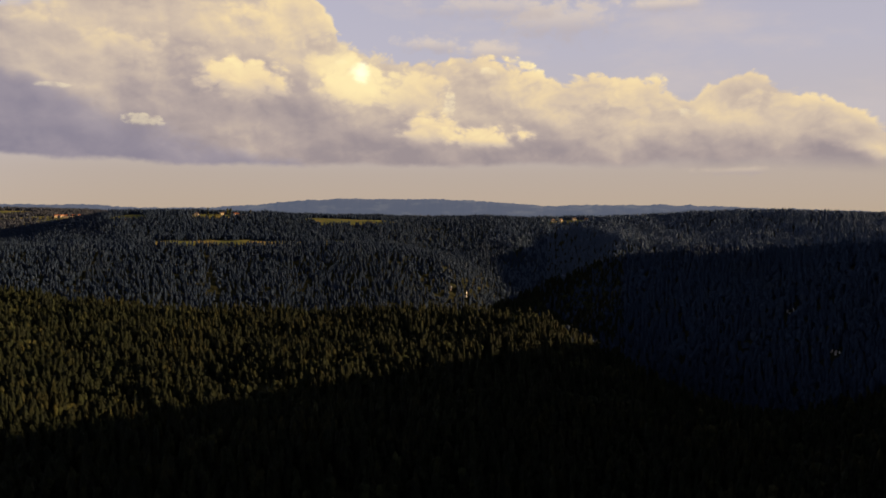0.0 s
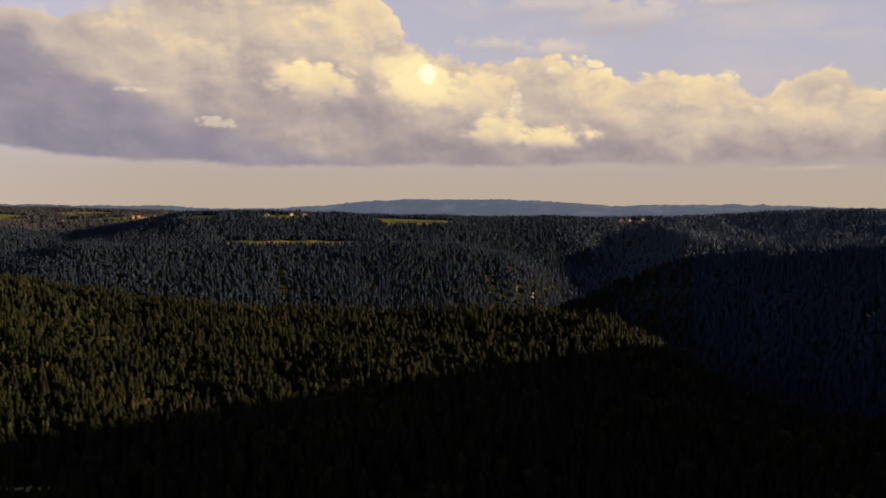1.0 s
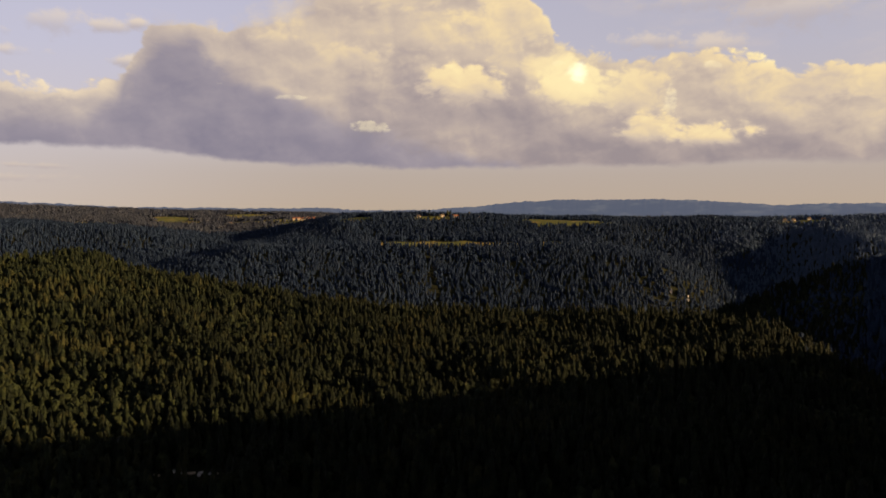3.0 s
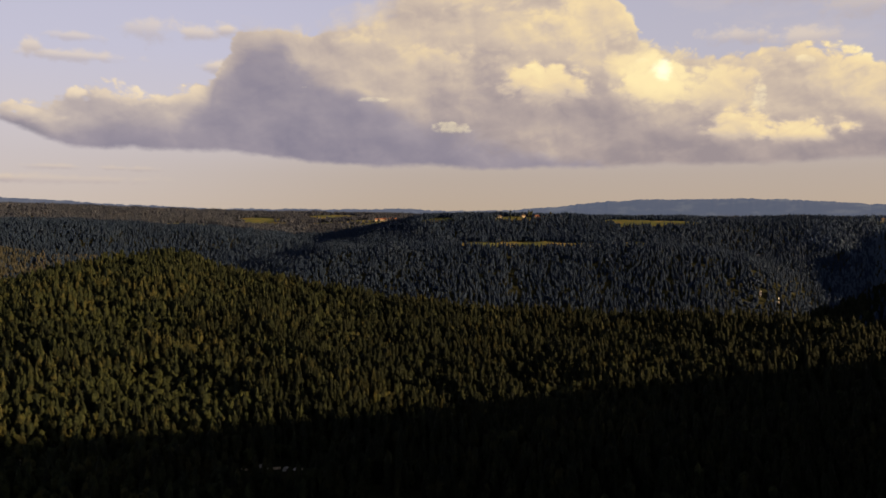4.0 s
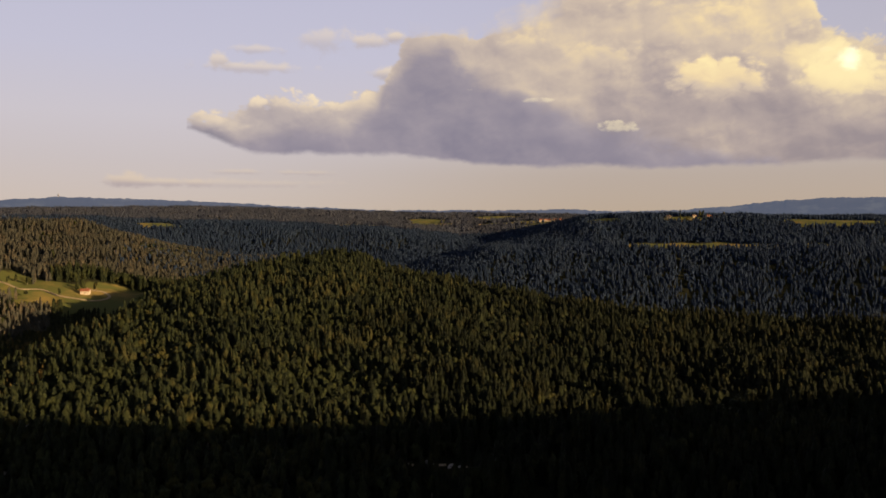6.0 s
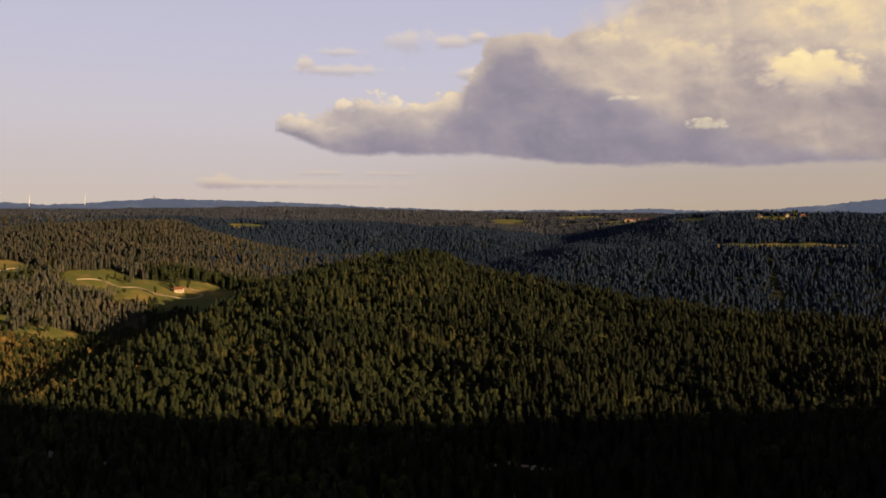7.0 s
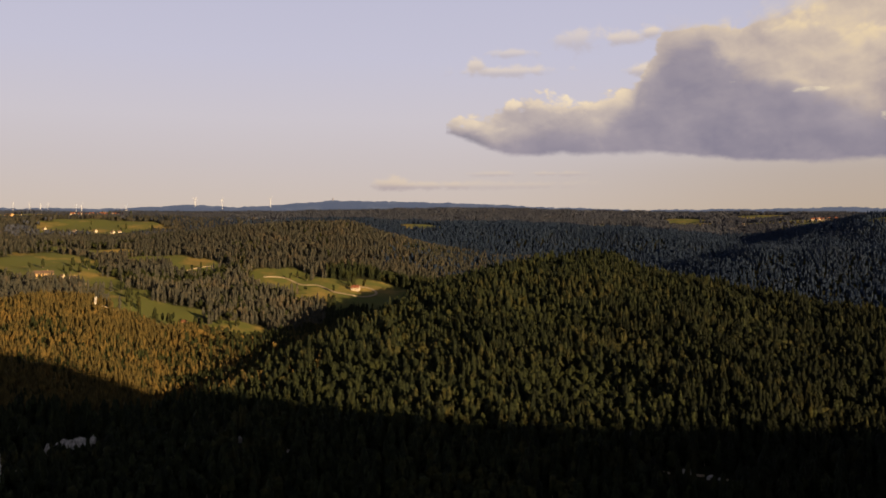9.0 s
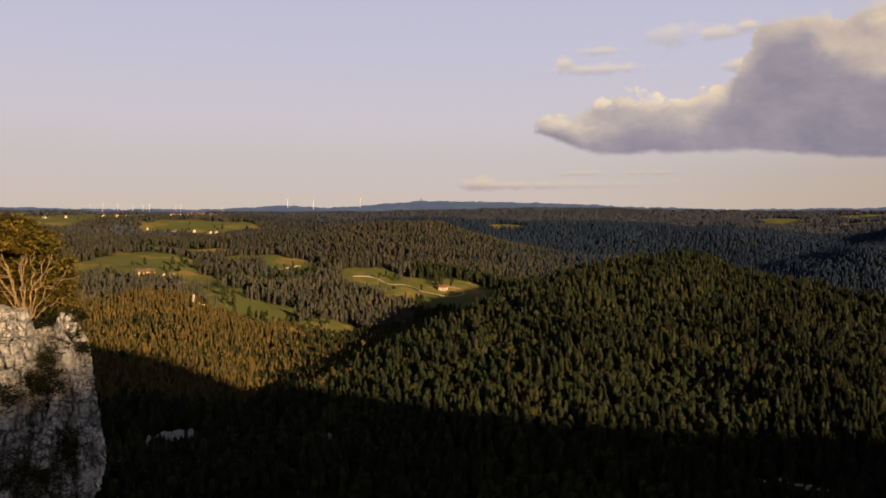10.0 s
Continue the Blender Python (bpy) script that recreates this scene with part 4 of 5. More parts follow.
FARMHOUSE = stand(house("farmhouse", 16, 11, 5.5, 9.5, PLASTER, TILES, "cream farmhouse with a red tiled roof in the meadow"), -54.0, 1696, 40)
BARN = stand(house("barn", 34, 14, 5.5, 10.5, OCHRE, SLATE, "long ochre barn with a brown roof beside the track", 5), -73.35, 1760, 70)
COTTAGE = stand(house("cottage", 11, 8, 5, 8, PLASTER, SLATE, "small pale cottage with a brown roof"), -72.3, 1750, 20)
HUT = stand(house("hut", 9, 7, 3, 5.5, OCHRE, TILES, "small red-roofed hut by the hedge", 2), -65.1, 1458, 30)
for ob, spots, group in (
        (COTTAGE, [(-71.7, 1745, 60), (-69.4, 2600, 20), (-69.0, 2610, 70), (-73.3, 2690, 15), (-71.6, 2640, 40), (-70.4, 2625, 0), (-13.2, 2645, 30), (-12.1, 2652, 60), (-16.2, 2655, 10), (-14.6, 2660, 40),
                   (-74.6, 3080, 20), (-79.2, 3060, 40), (-78.0, 3120, 0), (-65.2, 3560, 30), (-64.8, 3565, 10), (-45.2, 3560, 20), (-44.6, 3570, 20), (-40.5, 3560, 0), (-34.9, 3480, 30), (7.4, 2885, 20), (7.9, 2890, 50), (8.8, 2890, 20), (9.6, 2895, 0), (-31.0, 3460, 20), (-28.6, 3440, 60), (-58.6, 3540, 20)], "scattered cottages"),
        (FARMHOUSE, [(-13.7, 2654, 50), (-70.9, 3400, 20), (-70.6, 3440, 50), (-70.3, 3390, 10), (-70.0, 3430, 70), (-69.8, 3380, 35), (-69.5, 3410, 15), (-69.3, 3450, 60), (-69.1, 3390, 30), (-68.8, 3420, 5), (-71.3, 3440, 25), (-71.7, 3460, 50)], "village on the plateau"),
        (BARN, [(-75.9, 3100, 0), (-75.2, 3110, 20), (-69.9, 3470, 40)], "barns on the plateau"),
        (FARMHOUSE, [(-24.5, 3440, 30), (-24.2, 3455, 60), (-23.95, 3430, 10), (-23.7, 3460, 40), (-23.45, 3435, 70), (-23.2, 3450, 20), (-24.35, 3470, 15), (-23.85, 3480, 0)], "hamlet houses")):
    for b, r, turn in spots:
        p = on_land(b, r)
        tagged(copy_thing(ob, pose(p.x, p.y, p.z, 0, 0, turn)), group=group)


# ---- tracks ----
def track(name, points, width, mat, label):
    """A ribbon of gravel laid over the land along bearings and distances."""
    plan = [(r * math.sin(radians(b)), r * math.cos(radians(b))) for b, r in points]
    line = []
    for k in range(len(plan) - 1):
        p0, p1, p2, p3 = (Vector(plan[min(max(k + d, 0), len(plan) - 1)]) for d in (-1, 0, 1, 2))
        for i in range(8):
            t = i / 8
            line.append(0.5 * (2 * p1 + (p2 - p0) * t + (2 * p0 - 5 * p1 + 4 * p2 - p3) * t * t + (3 * p1 - p0 - 3 * p2 + p3) * t ** 3))
    bm = bmesh.new()
    rows = []
    for k, p in enumerate(line):
        way = (line[min(k + 1, len(line) - 1)] - line[max(k - 1, 0)]).normalized()
        side = Vector((-way.y, way.x)) * width / 2
        ends = [p + side, p - side]
        z = max(float(height_at(np.array([e.x]), np.array([e.y]))[0]) for e in ends)
        rows.append([bm.verts.new((e.x, e.y, z + lift)) for lift in (0.5, -2.0) for e in ends])
    for a, b in zip(rows, rows[1:]):
        bm.faces.new((a[0], a[1], b[1], b[0]))
        bm.faces.new((a[1], a[3], b[3], b[1]))
        bm.faces.new((a[2], a[0], b[0], b[2]))
    bmesh.ops.recalc_face_normals(bm, faces=bm.faces[:])
    tagged(part(name, bm, mat), label, "track", kind="structure")


track("road", [(-54.6, 1668), (-53.7, 1655), (-52.9, 1668), (-52.6, 1690), (-53.0, 1715), (-53.7, 1722)], 5, GRAVEL, "pale gravel loop by the farmhouse")
track("road", [(-54.6, 1668), (-55.6, 1690), (-56.6, 1725), (-57.6, 1735), (-58.6, 1775), (-60.2, 1790)], 5, GRAVEL, "pale gravel track through the meadows")
track("road", [(-74.8, 1742), (-73.2, 1735), (-72.2, 1735), (-71.4, 1740), (-70.8, 1700)], 6, GRAVEL, "pale yard and track at the barns")
track("road", [(-70.2, 1392), (-69.8, 1400), (-69.3, 1404), (-68.8, 1410), (-68.3, 1420)], 6, GRAVEL, "pale track under the rock needle")
track("road", [(-66.6, 1860), (-65.4, 1870), (-64.4, 1880), (-63.2, 1895)], 5, GRAVEL, "pale gravel track on the upper meadow")


# ---- wind turbines and mast ----
def turbine(tall, label):
    mill = tagged(new("wind_turbine"), label, "turbine", "wind farm")
    z = Vector((0, 0, 1))
    part("tower", tube([z * -6, z * tall * 0.5, z * tall], [tall * 0.03, tall * 0.024, tall * 0.016], 8), STEEL, mill)
    part("nacelle", block((tall * 0.04, tall * 0.11, tall * 0.045), (0, 0, tall), 0.2), STEEL, mill)
    part("hub", tube([Vector((0, -tall * 0.055, tall)), Vector((0, -tall * 0.08, tall))], [tall * 0.022, tall * 0.01], 8), STEEL, mill)
    for i in range(3):
        a = radians(25 + 120 * i)
        way = Vector((math.sin(a), 0, math.cos(a)))
        mid = Vector((0, -tall * 0.068, tall))
        part("blade", tube([mid, mid + way * tall * 0.12, mid + way * tall * 0.42], [tall * 0.008, tall * 0.013, tall * 0.003], 4), STEEL, mill)
    return mill


def planted_on(b, r, rise):
    return pose(r * math.sin(radians(b)), r * math.cos(radians(b)), r * math.tan(radians(rise)), 0, 0, -b + 30)


MILL = turbine(40, "tall white wind turbine on the far ridge")
MILL.matrix_basis = planted_on(-64.4, 4460, 2.20)
for b, rise in ((-62.7, 2.12), (-59.6, 2.22)):
    copy_thing(MILL, planted_on(b, 4460, rise))
SMALL_MILL = turbine(26, "white wind turbine beyond the plateau")
SMALL_MILL.matrix_basis = planted_on(-76.6, 4460, 1.85)
for b in (-75.9, -75.0, -74.1, -73.5, -73.1, -71.5, -71.2, -68.6):
    copy_thing(SMALL_MILL, planted_on(b, 4460, 1.87))
MAST_TOWER = tagged(new("radio_mast"), "dark radio mast with a cabin on the far hill", "mast")
part("shaft", tube([Vector((0, 0, -6)), Vector((0, 0, 15))], [2.2, 1.6], 8), MAST, MAST_TOWER)
part("cabin", block((6, 6, 6), (0, 0, 11), 0.4), MAST, MAST_TOWER)
part("aerial", tube([Vector((0, 0, 14)), Vector((0, 0, 22))], [0.5, 0.25], 6), MAST, MAST_TOWER)
MAST_TOWER.matrix_basis = planted_on(-55.5, 4545, 2.62)


# ---- rocks ----
def crag(name, wide, high, deep, seed, label):
    """A broken limestone crag: one body cut by joints, ragged on top."""
    bm = bmesh.new()
    bmesh.ops.create_icosphere(bm, subdivisions=4, radius=1.0)
    for v in bm.verts:
        u = v.co.copy()
        cell = Vector((round(u.x * 2.6 + 0.4 * noise.noise(u * 2.1)), round(u.y * 2.6), round(u.z * 1.8 + 0.3 * noise.noise(u * 3.0)))) * 1.7 + Vector((seed * 3.1, 0, 0))
        grow = 1.0 + 0.34 * noise.noise(cell) + 0.16 * noise.noise(u * 4.0 + Vector((seed, 0, 0)))
        u = Vector((max(-0.8, min(0.8, u.x)), max(-0.8, min(0.8, u.y)), u.z)) * grow
        v.co = Vector((u.x * wide * 0.6, u.y * deep * 0.6, u.z * high * (0.55 + 0.4 * noise.noise(Vector((u.x * 1.8 + seed, u.y * 1.8, 0)))) + high * 0.2))
    return tagged(part(name, bm, ROCK), label, "rock", "limestone crags")


PICK_ROCK = random.Random(8)


def set_crag(b, r, wide, high, deep, seed, label="pale limestone crag among the trees"):
    p = on_land(b, r)
    crag("limestone_crag", wide, high, deep, seed, label).matrix_basis = pose(p.x, p.y, p.z, 0, 0, -b + (seed * 37) % 40 - 20)


for k, (b, r, wide, high) in enumerate(((-6.6, 934, 9, 9), (-6.3, 940, 6, 7), (-2.8, 2425, 18, 16), (0.4, 2512, 13, 14), (0.6, 2158, 14, 14), (1.6, 2164, 10, 10), (0.2, 2330, 8, 9), (22.2, 1396, 8, 9), (24.9, 1226, 8, 7),
                                        (-71.9, 770, 22, 11), (-71.3, 776, 24, 9), (-68.9, 882, 12, 15), (-64.9, 780, 11, 6), (-61.6, 722, 8, 10), (-58.2, 700, 8, 6), (-49.6, 2330, 12, 10), (-32.0, 650, 12, 5), (-30.5, 648, 10, 4))):
    for j in range(4 if wide < 15 else 9):
        set_crag(b + PICK_ROCK.gauss(0, wide * 24 / r), r + PICK_ROCK.uniform(-8, 8), wide * PICK_ROCK.uniform(0.14, 0.42), high * PICK_ROCK.uniform(0.25, 0.75), high * 0.6, 10 * k + j + 1)
NEEDLE = on_land(-70.4, 1390)
crag("rock_needle", 3.6, 14, 3.6, 77, "tall pale rock needle above the track").matrix_basis = pose(NEEDLE.x, NEEDLE.y, NEEDLE.z, 0, 0, 60)
for b, r, w, seed in ((-55.5, 918, 16, 5), (-39.9, 885, 12, 6)):
    p = on_land(b, r)
    bm = bmesh.new()
    bmesh.ops.create_icosphere(bm, subdivisions=3, radius=1.0, matrix=Matrix.Diagonal((w, w * 0.6, 2.0, 1)))
    for v in bm.verts:
        v.co += Vector(noise.noise_vector(v.co * 0.3 + Vector((seed, 0, 0)))) * 2.0
    tagged(part("soil_bank", bm, SOIL), "bare orange soil bank in a forest glade", "bank").matrix_basis = pose(p.x, p.y, p.z - 0.5, 0, 0, -b)


def log_pile(b, r, turn, seed):
    rng = random.Random(seed)
    pile = tagged(new("log_pile"), "stack of pale cut logs in a clearing", "logs", "log piles")
    for i in range(7):
        x, z = (i % 4 + (0.5 if i > 3 else 0)) * 0.75, 0.35 + (0.6 if i > 3 else 0)
        part("log", tube([Vector((x, -3 + rng.uniform(-0.4, 0.4), z)), Vector((x, 3 + rng.uniform(-0.4, 0.4), z))], [0.38, 0.33], 7), LOGS, pile)
    return stand(pile, b, r, turn)


for k, (b, r) in enumerate(((-39.4, 900), (-34.6, 800), (-38.9, 885), (-33.4, 655), (-31.2, 650), (-29.4, 646))):
    log_pile(b, r, 30 * k, k)


# ---- trees of their own: along the lower slope and in the meadows ----
def tree_kind(name, shape, mat, label, category, group):
    tree = tagged(new(name), label, category, group)
    v, t = shape
    crown = new("crown", mesh_from("crown", v * np.array((7.5, 7.5, 21.0)), t, [mat], True))
    v, t = trunk_shape()
    stem = new("trunk", mesh_from("trunk", v * np.array((11.0, 11.0, 20.0)), t, [BARK]))
    crown.parent = stem.parent = tree
    return tree


def plant(kinds, places, rng):
    for k, (x, y) in enumerate(places):
        z = float(height_at(np.array([x]), np.array([y]))[0]) - 0.4
        size = rng.uniform(0.75, 1.25)
        m = pose(x, y, z, 0, 0, rng.uniform(0, 360))
        kind = kinds[k % len(kinds)]
        tree = copy_thing(kind, m)
        tree.matrix_basis = m @ Matrix.Diagonal((size * rng.uniform(0.85, 1.15), size * rng.uniform(0.85, 1.15), size, 1))
    for kind in kinds:
        for o in (*kind.children, kind):
            bpy.data.objects.remove(o)


PICK = random.Random(5)
SLOPE_SPRUCES = [tree_kind("spruce", conifer(8, 10, 60 + k), SPRUCE, "dark green spruce with ragged boughs on the slope", "spruce", "spruces on the lower slope") for k in range(4)]
spots = []
while len(spots) < 220:
    b, r = radians(PICK.uniform(-60, -8)), PICK.uniform(700, 860)
    spots.append((r * math.sin(b), r * math.cos(b)))
plant(SLOPE_SPRUCES, spots, PICK)
SLOPE_BEECHES = [tree_kind("beech", broadleaf(7, 70 + k), BEECH, "round olive-green beech on the slope", "beech", "beeches on the lower slope") for k in range(3)]
spots = []
while len(spots) < 60:
    b, r = radians(PICK.uniform(-60, -8)), PICK.uniform(700, 860)
    spots.append((r * math.sin(b), r * math.cos(b)))
plant(SLOPE_BEECHES, spots, PICK)
FIELD_TREES = [tree_kind("field_tree", broadleaf(6, 80 + k), BEECH, "lone leafy tree at the meadow's edge", "tree", "trees in the meadows") for k in range(3)]
spots = []
for b, r, spread, count in ((-54.6, 1700, 14, 4), (-53.3, 1712, 10, 2), (-66.5, 1440, 30, 8), (-68.4, 1560, 40, 10), (-72.6, 1800, 40, 6), (-71.0, 1870, 25, 5), (-64.8, 1850, 20, 4), (-58.5, 1800, 25, 3), (-70.0, 2690, 60, 8), (-75.5, 3050, 90, 8), (-62.4, 1440, 20, 5), (-14.6, 2655, 40, 6), (-69.8, 3400, 60, 6)):
    mid = on_land(b, r)
    spots += [(mid.x + PICK.gauss(0, spread), mid.y + PICK.gauss(0, spread)) for _ in range(count)]
plant(FIELD_TREES, spots, PICK)


# ---- the cliff beside the lookout ----
CLIFF_BEARING, CLIFF_RANGE = -79.0, 60.0
AHEAD = Vector((math.sin(radians(CLIFF_BEARING)), math.cos(radians(CLIFF_BEARING)), 0))
ASIDE = Vector((math.cos(radians(CLIFF_BEARING)), -math.sin(radians(CLIFF_BEARING)), 0))


def at_cliff(s, d, z):
    """A point by metres to the right, metres further off, and height."""
    return AHEAD * (CLIFF_RANGE + d) + ASIDE * s + Vector((0, 0, z))


def jointed(s, z, wide, high, seed):
    """Blocks between joints: each block's own offset, and how near a joint runs."""
    table = np.random.RandomState(seed).uniform(-1, 1, (64, 64))
    zz = z / high + 0.6 * value_noise(s, z, wide * 1.7, seed + 1)
    row = np.floor(zz).astype(int)
    ss = s / wide + table[row % 64, 7] * 3 + 0.55 * value_noise(s, z, high * 1.3, seed + 2)
    col = np.floor(ss).astype(int)
    edge = np.minimum(np.minimum(zz - row, 1 - zz + row) * high, np.minimum(ss - col, 1 - ss + col) * wide)
    return table[row % 64, col % 64], np.clip(1 - edge / (0.09 * min(wide, high) + 0.02), 0, 1)


def build_cliff():
    down = np.concatenate([np.linspace(0, 14, 190), np.linspace(14.5, 56, 26)])
    side = np.linspace(0.15, 20, 60)
    front = -14 * (1 - np.linspace(0, 1, 230)) ** 1.5
    su = np.concatenate([front, np.zeros(len(side))])
    du = np.concatenate([np.zeros(len(front)), side])
    u, v = np.meshgrid(np.arange(len(su)), down, indexing="ij")
    s0, d0 = su[u], du[u]
    z_edge = -np.array([4.6, 5.2, 6.3, 8.2, 9.2, 11.2, 13.4, 15.4, 16.6, 30, 60])
    s_edge = np.array([1.55, 1.9, 2.55, 2.75, 2.55, 3.15, 3.3, 3.05, 2.85, 3.6, 5.0])
    edge = np.interp(-(-5.0 - v), -z_edge, s_edge)
    s = s0 + edge
    top = -4.55 + np.interp(s, [-14, -1.2, -0.8, 0.3, 0.7, 1.4, 2.0], [1.2, 0.05, -1.3, -1.2, -0.25, -0.35, -0.8]) + 0.12 * value_noise(s, d0, 0.7, 91)
    z = top - v
    t = s + d0 * 0.8
    a, crack_a = jointed(t, z, 1.5, 2.1, 101)
    b, crack_b = jointed(t, z, 0.62, 0.72, 103)
    c, crack_c = jointed(t, z, 0.27, 0.30, 105)
    push = 0.42 * a + 0.17 * b + 0.07 * c - 0.55 * crack_a - 0.38 * crack_b - 0.14 * crack_c + 0.5 * value_noise(t, z, 3.1, 107) + 0.1 * value_noise(t, z, 0.35, 108)
    push -= 1.9 * np.exp(-((s + 0.35 - 0.12 * (z + 8)) / 0.55) ** 2) * (z > -12) + 0.9 * np.exp(-((s - 0.9 + 0.1 * (z + 10)) / 0.4) ** 2 - ((z + 12) / 3) ** 2)
    push += 1.3 / (1 + np.exp((s + 1.1) * 4)) * np.clip((z + 10.5) / 3, 0, 1)
    round_off = np.clip(s0 + 1.3, 0, 1.3) ** 2 * 0.5
    is_side = d0 > 0
    d = np.where(is_side, d0 + 0.85 - 0.5 * push * np.exp(-d0), round_off - push)
    s = np.where(is_side, s - 0.10 * d0 + 0.6 * push * np.clip(d0, 0, 1), s + 0.35 * push * np.clip((s0 + 1) / 1, 0, 1))
    grid = np.stack([s, d, z], -1)
    # a turfed cap closes the top
    caps = []
    for back, lift in ((0.7, 0.05), (2.5, 0.12), (8.0, 0.2), (20.0, -1.0)):
        row = grid[:, 0].copy()
        row[:, 1] = np.maximum(row[:, 1], np.minimum(row[:, 1] + back, 20.5))
        row[:, 0] = np.where(is_side[:, 0], row[:, 0] - back * 0.6, row[:, 0])
        row[:, 2] += lift
        caps.append(row)
    grid = np.concatenate([np.stack(caps[::-1], 1), grid], 1)
    world = np.array(AHEAD)[None, None] * (CLIFF_RANGE + grid[..., 1:2]) + np.array(ASIDE)[None, None] * grid[..., 0:1]
    world[..., 2] += grid[..., 2]
    idx = np.arange(grid.shape[0] * grid.shape[1]).reshape(grid.shape[:2])
    quads = np.stack([idx[:-1, :-1], idx[:-1, 1:], idx[1:, 1:], idx[1:, :-1]], -1).reshape(-1, 4)
    tagged(new("cliff", mesh_from("cliff", world.reshape(-1, 3), quads, [ROCK], False)), "weathered white limestone cliff with dark cracks and ledges", "cliff", kind="structure")


build_cliff()

CLIFF_LEAVES = leaf_material("cliff_tree_leaves", (0.085, 0.072, 0.013), (0.21, 0.15, 0.022), (0.32, 0.20, 0.028))
SHRUB_LEAVES = leaf_material("shrub_leaves", (0.020, 0.024, 0.008), (0.042, 0.045, 0.014), (0.065, 0.055, 0.016))
PALE_BARK = plain_material("pale_bark", (0.20, 0.14, 0.075), (0.38, 0.27, 0.15), 3.0, 0.9, 0.4)


def leaf_sprays(mids, per, reach, size, rng):
    """Leaves in flat sprays round each point: small folded quads."""
    k = len(mids) * per
    mid = np.repeat(np.array(mids), per, axis=0)
    off = rng.normal(0, 1, (k, 3)) * np.array((reach, reach, reach * 0.38))
    p = mid + off
    a, tilt, sz = rng.uniform(0, 6.283, k), rng.normal(0, 0.55, k), size * rng.uniform(0.6, 1.4, k)
    e1 = np.stack([np.cos(a), np.sin(a), np.sin(tilt) * 0.5], -1) * sz[:, None]
    e2 = np.stack([-np.sin(a) * np.cos(tilt), np.cos(a) * np.cos(tilt), np.sin(tilt)], -1) * sz[:, None] * 0.6
    verts = np.stack([p - e1, p + e2, p + e1, p - e2], 1).reshape(-1, 3)
    return verts, np.arange(4 * k).reshape(-1, 4)


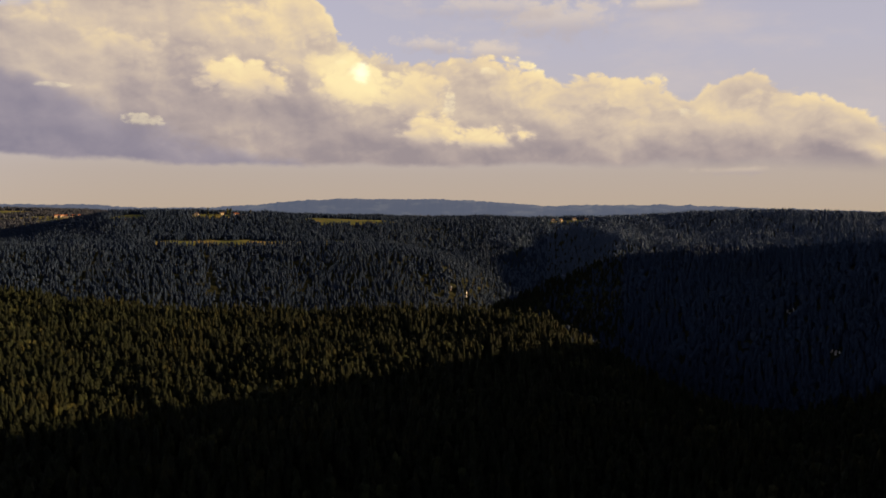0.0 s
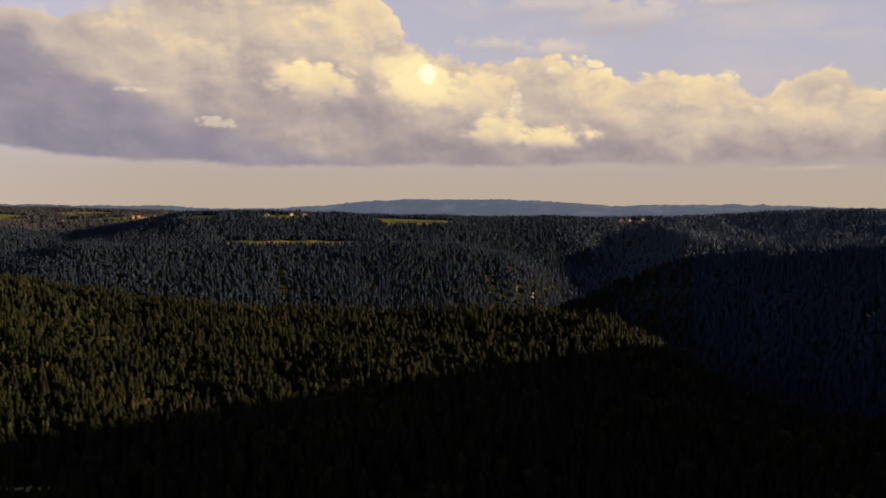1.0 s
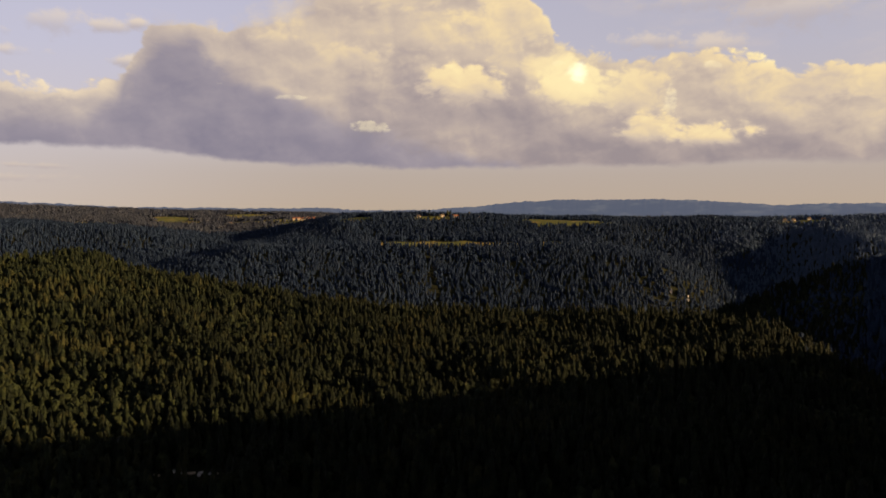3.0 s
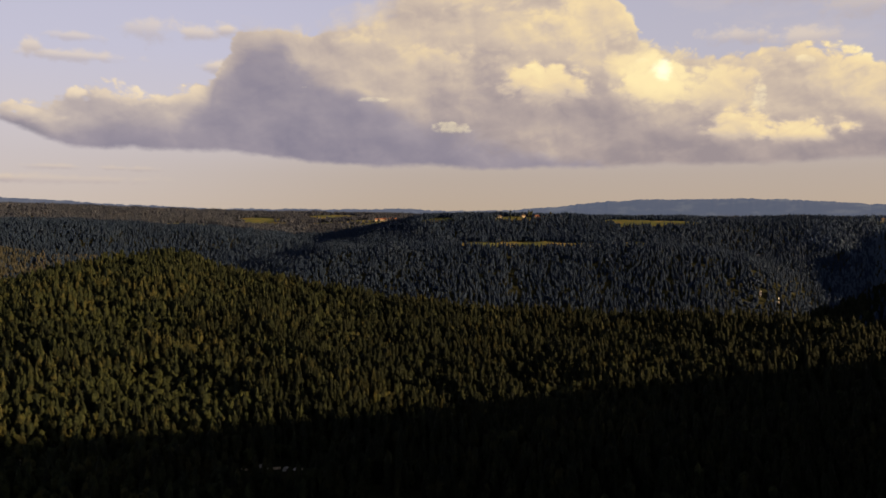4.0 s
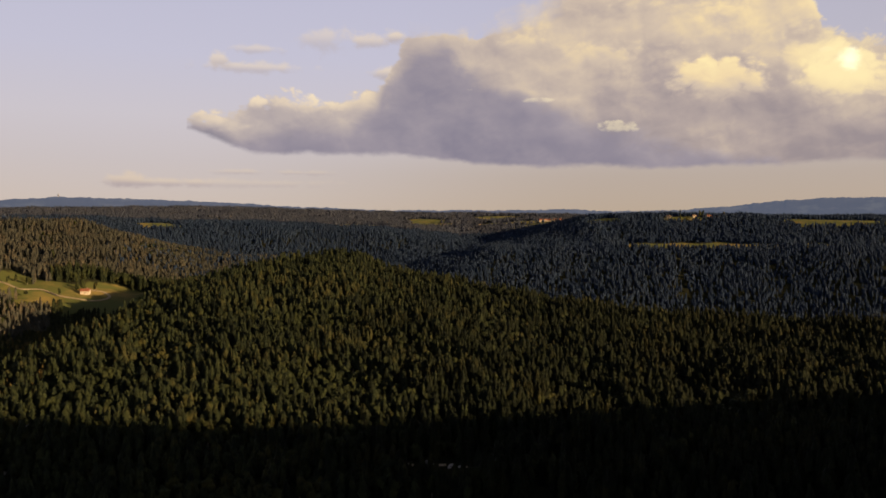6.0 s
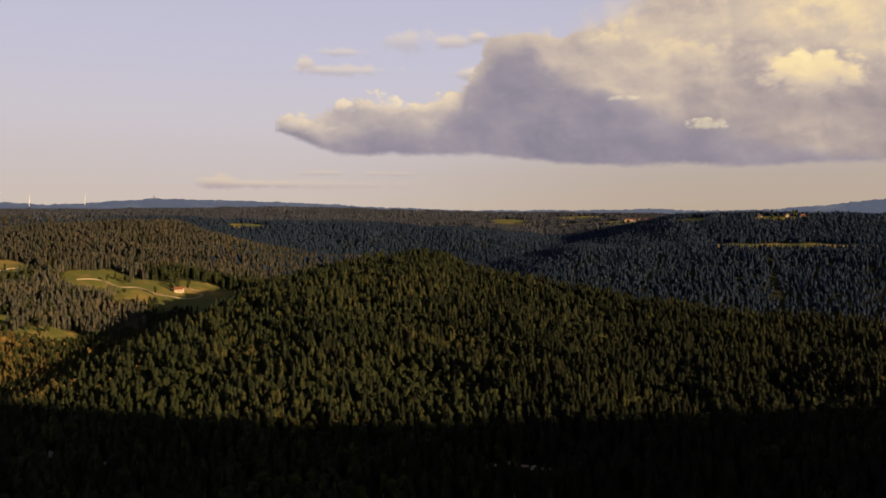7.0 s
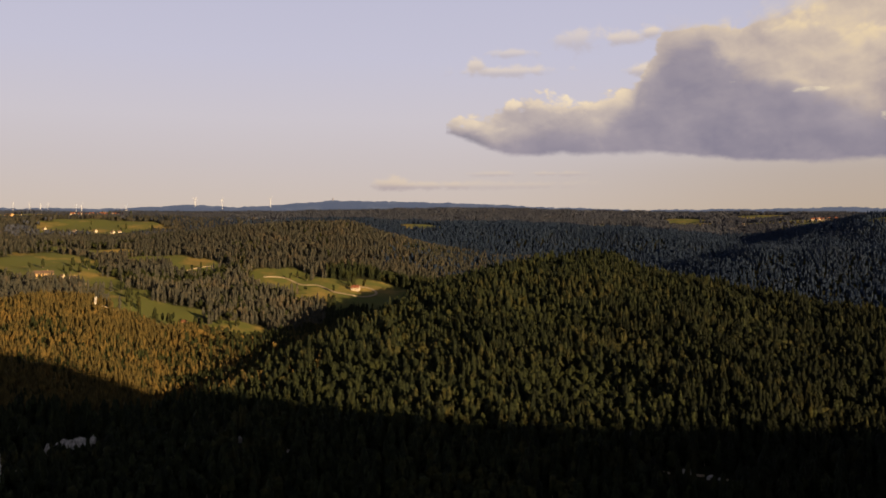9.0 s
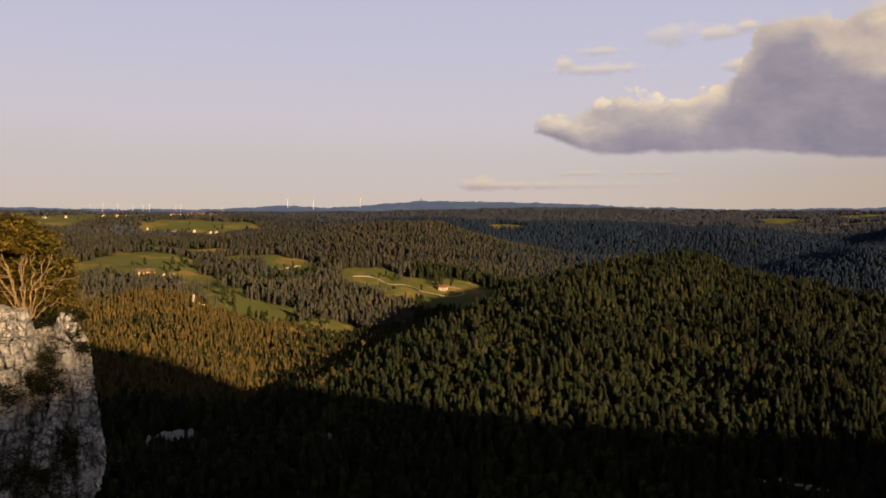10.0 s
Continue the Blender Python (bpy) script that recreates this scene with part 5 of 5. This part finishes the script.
def cliff_tree():
    rng = np.random.RandomState(3)
    tree = tagged(new("gnarled_tree"), "gnarled many-stemmed tree with golden-green leaves on the cliff top", "tree")
    base = at_cliff(-1.15, 0.6, -5.1)
    ends = [(-4.6, 0.4, -0.6), (-3.2, 0.0, 0.2), (-2.2, 0.3, 0.5), (-1.6, -0.3, -0.2), (-0.6, 0.2, 0.2), (0.3, 0.0, -0.9), (0.9, -0.3, -2.0), (1.2, 0.2, -3.6), (-3.9, -0.4, -2.4), (-2.7, 0.2, 0.1), (-1.1, -0.2, 0.6), (0.1, 0.1, -0.3), (-3.6, 0.3, -0.2)]
    for k, (s, d, z) in enumerate(ends):
        foot = base + ASIDE * (k % 9 - 4) * 0.13 + AHEAD * rng.uniform(-0.2, 0.2)
        tip = at_cliff(s, d + 0.6, z)
        bend = (foot + tip) / 2 + ASIDE * (0.35 * (base - tip).dot(ASIDE) * 0.4) + Vector((0, 0, 0.2))
        pts = []
        drift = Vector((0, 0, 0))
        for i in range(13):
            t = i / 12
            drift = drift * 0.6 + Vector(rng.normal(0, 0.11, 3))
            pts.append(foot * (1 - t) ** 2 + bend * 2 * t * (1 - t) + tip * t * t + drift * (0.4 + t))
        stem = part("stem", tube(pts, [0.045 * (1 - 0.7 * i / 12) * rng.uniform(0.85, 1.15) for i in range(13)], 7), PALE_BARK, tree)
        for j in range(4):
            start = pts[4 + 2 * j]
            way = Vector(rng.normal(0, 0.6, 3)) + (start - base).normalized() * 0.9
            twig = [start + way * f * 0.5 + Vector(rng.normal(0, 0.05, 3)) for f in (0, 0.5, 1.0, 1.6)]
            part("twig", tube(twig, [0.026, 0.021, 0.016, 0.008], 5), PALE_BARK, stem)
    mids = []
    while len(mids) < 2700:
        s, d, z = rng.uniform(-1, 1, 3)
        if z < -0.97 or s * s + d * d + max(z, 0.0) ** 2 > 1 or s * s + d * d + z * z < 0.25 * rng.uniform(0, 1):
            continue
        p = (-2.45 + 4.0 * s * (1.0 - 0.30 * max(z, 0.0)), 1.5 + 2.4 * d, -1.75 + 3.35 * z)
        if p[2] < -0.7 and d < -0.12:
            continue
        if value_noise(np.array([p[0] * 1.0]), np.array([p[2] * 1.6 + p[1]]), 0.9, 61)[0] < -0.32:
            continue
        mids.append(at_cliff(*p)[:])
    v, q = leaf_sprays(mids, 26, 0.32, 0.115, rng)
    crown = new("crown", mesh_from("crown", v, q, [CLIFF_LEAVES]))
    crown.parent = tree


cliff_tree()


def shrub(s, d, z, size, seed):
    rng = np.random.RandomState(seed)
    bush = tagged(new("shrub"), "dark leafy shrub rooted in the cliff face", "shrub", "shrubs on the cliff")
    root = at_cliff(s, d + 0.4, z)
    mids = [(root + ASIDE * size * x + AHEAD * size * 0.4 * y + Vector((0, 0, size * w)))[:] for x, y, w in rng.normal(0, 0.42, (int(26 + 30 * size), 3))]
    v, q = leaf_sprays(mids, 22, 0.16 * size + 0.06, 0.07, rng)
    leaves = new("leaves", mesh_from("leaves", v, q, [SHRUB_LEAVES]))
    stem = part("stem", tube([root + AHEAD * 0.5, root - AHEAD * 0.1 * size, root + Vector((0, 0, size * 0.5))], [0.06, 0.05, 0.02], 5), PALE_BARK, bush)
    leaves.parent = bush


for k, (s, d, z, size) in enumerate(((-0.35, 0.2, -8.9, 1.3), (0.15, 0.1, -9.6, 1.2), (-0.9, -0.3, -9.0, 0.6), (-2.5, -0.5, -9.9, 1.0), (0.35, 0.3, -11.0, 0.5), (1.2, -0.2, -13.2, 1.4), (1.7, -0.2, -14.3, 1.2), (-1.8, -0.6, -14.6, 1.9), (0.4, -0.4, -15.4, 1.9), (-0.6, -0.5, -16.2, 1.8), (-0.1, 0.0, -7.6, 0.8),
                                     (2.1, 0.3, -7.2, 0.45), (1.5, 0.3, -6.3, 0.55), (0.8, 0.4, -5.1, 0.5), (-0.6, 0.4, -5.4, 0.55), (-0.7, 0.2, -12.4, 0.5), (1.9, 0.5, -5.0, 0.5), (-3.4, -0.4, -16.0, 1.4), (0.1, 0.8, -4.8, 0.7))):
    shrub(s, d, z, size, 200 + k)
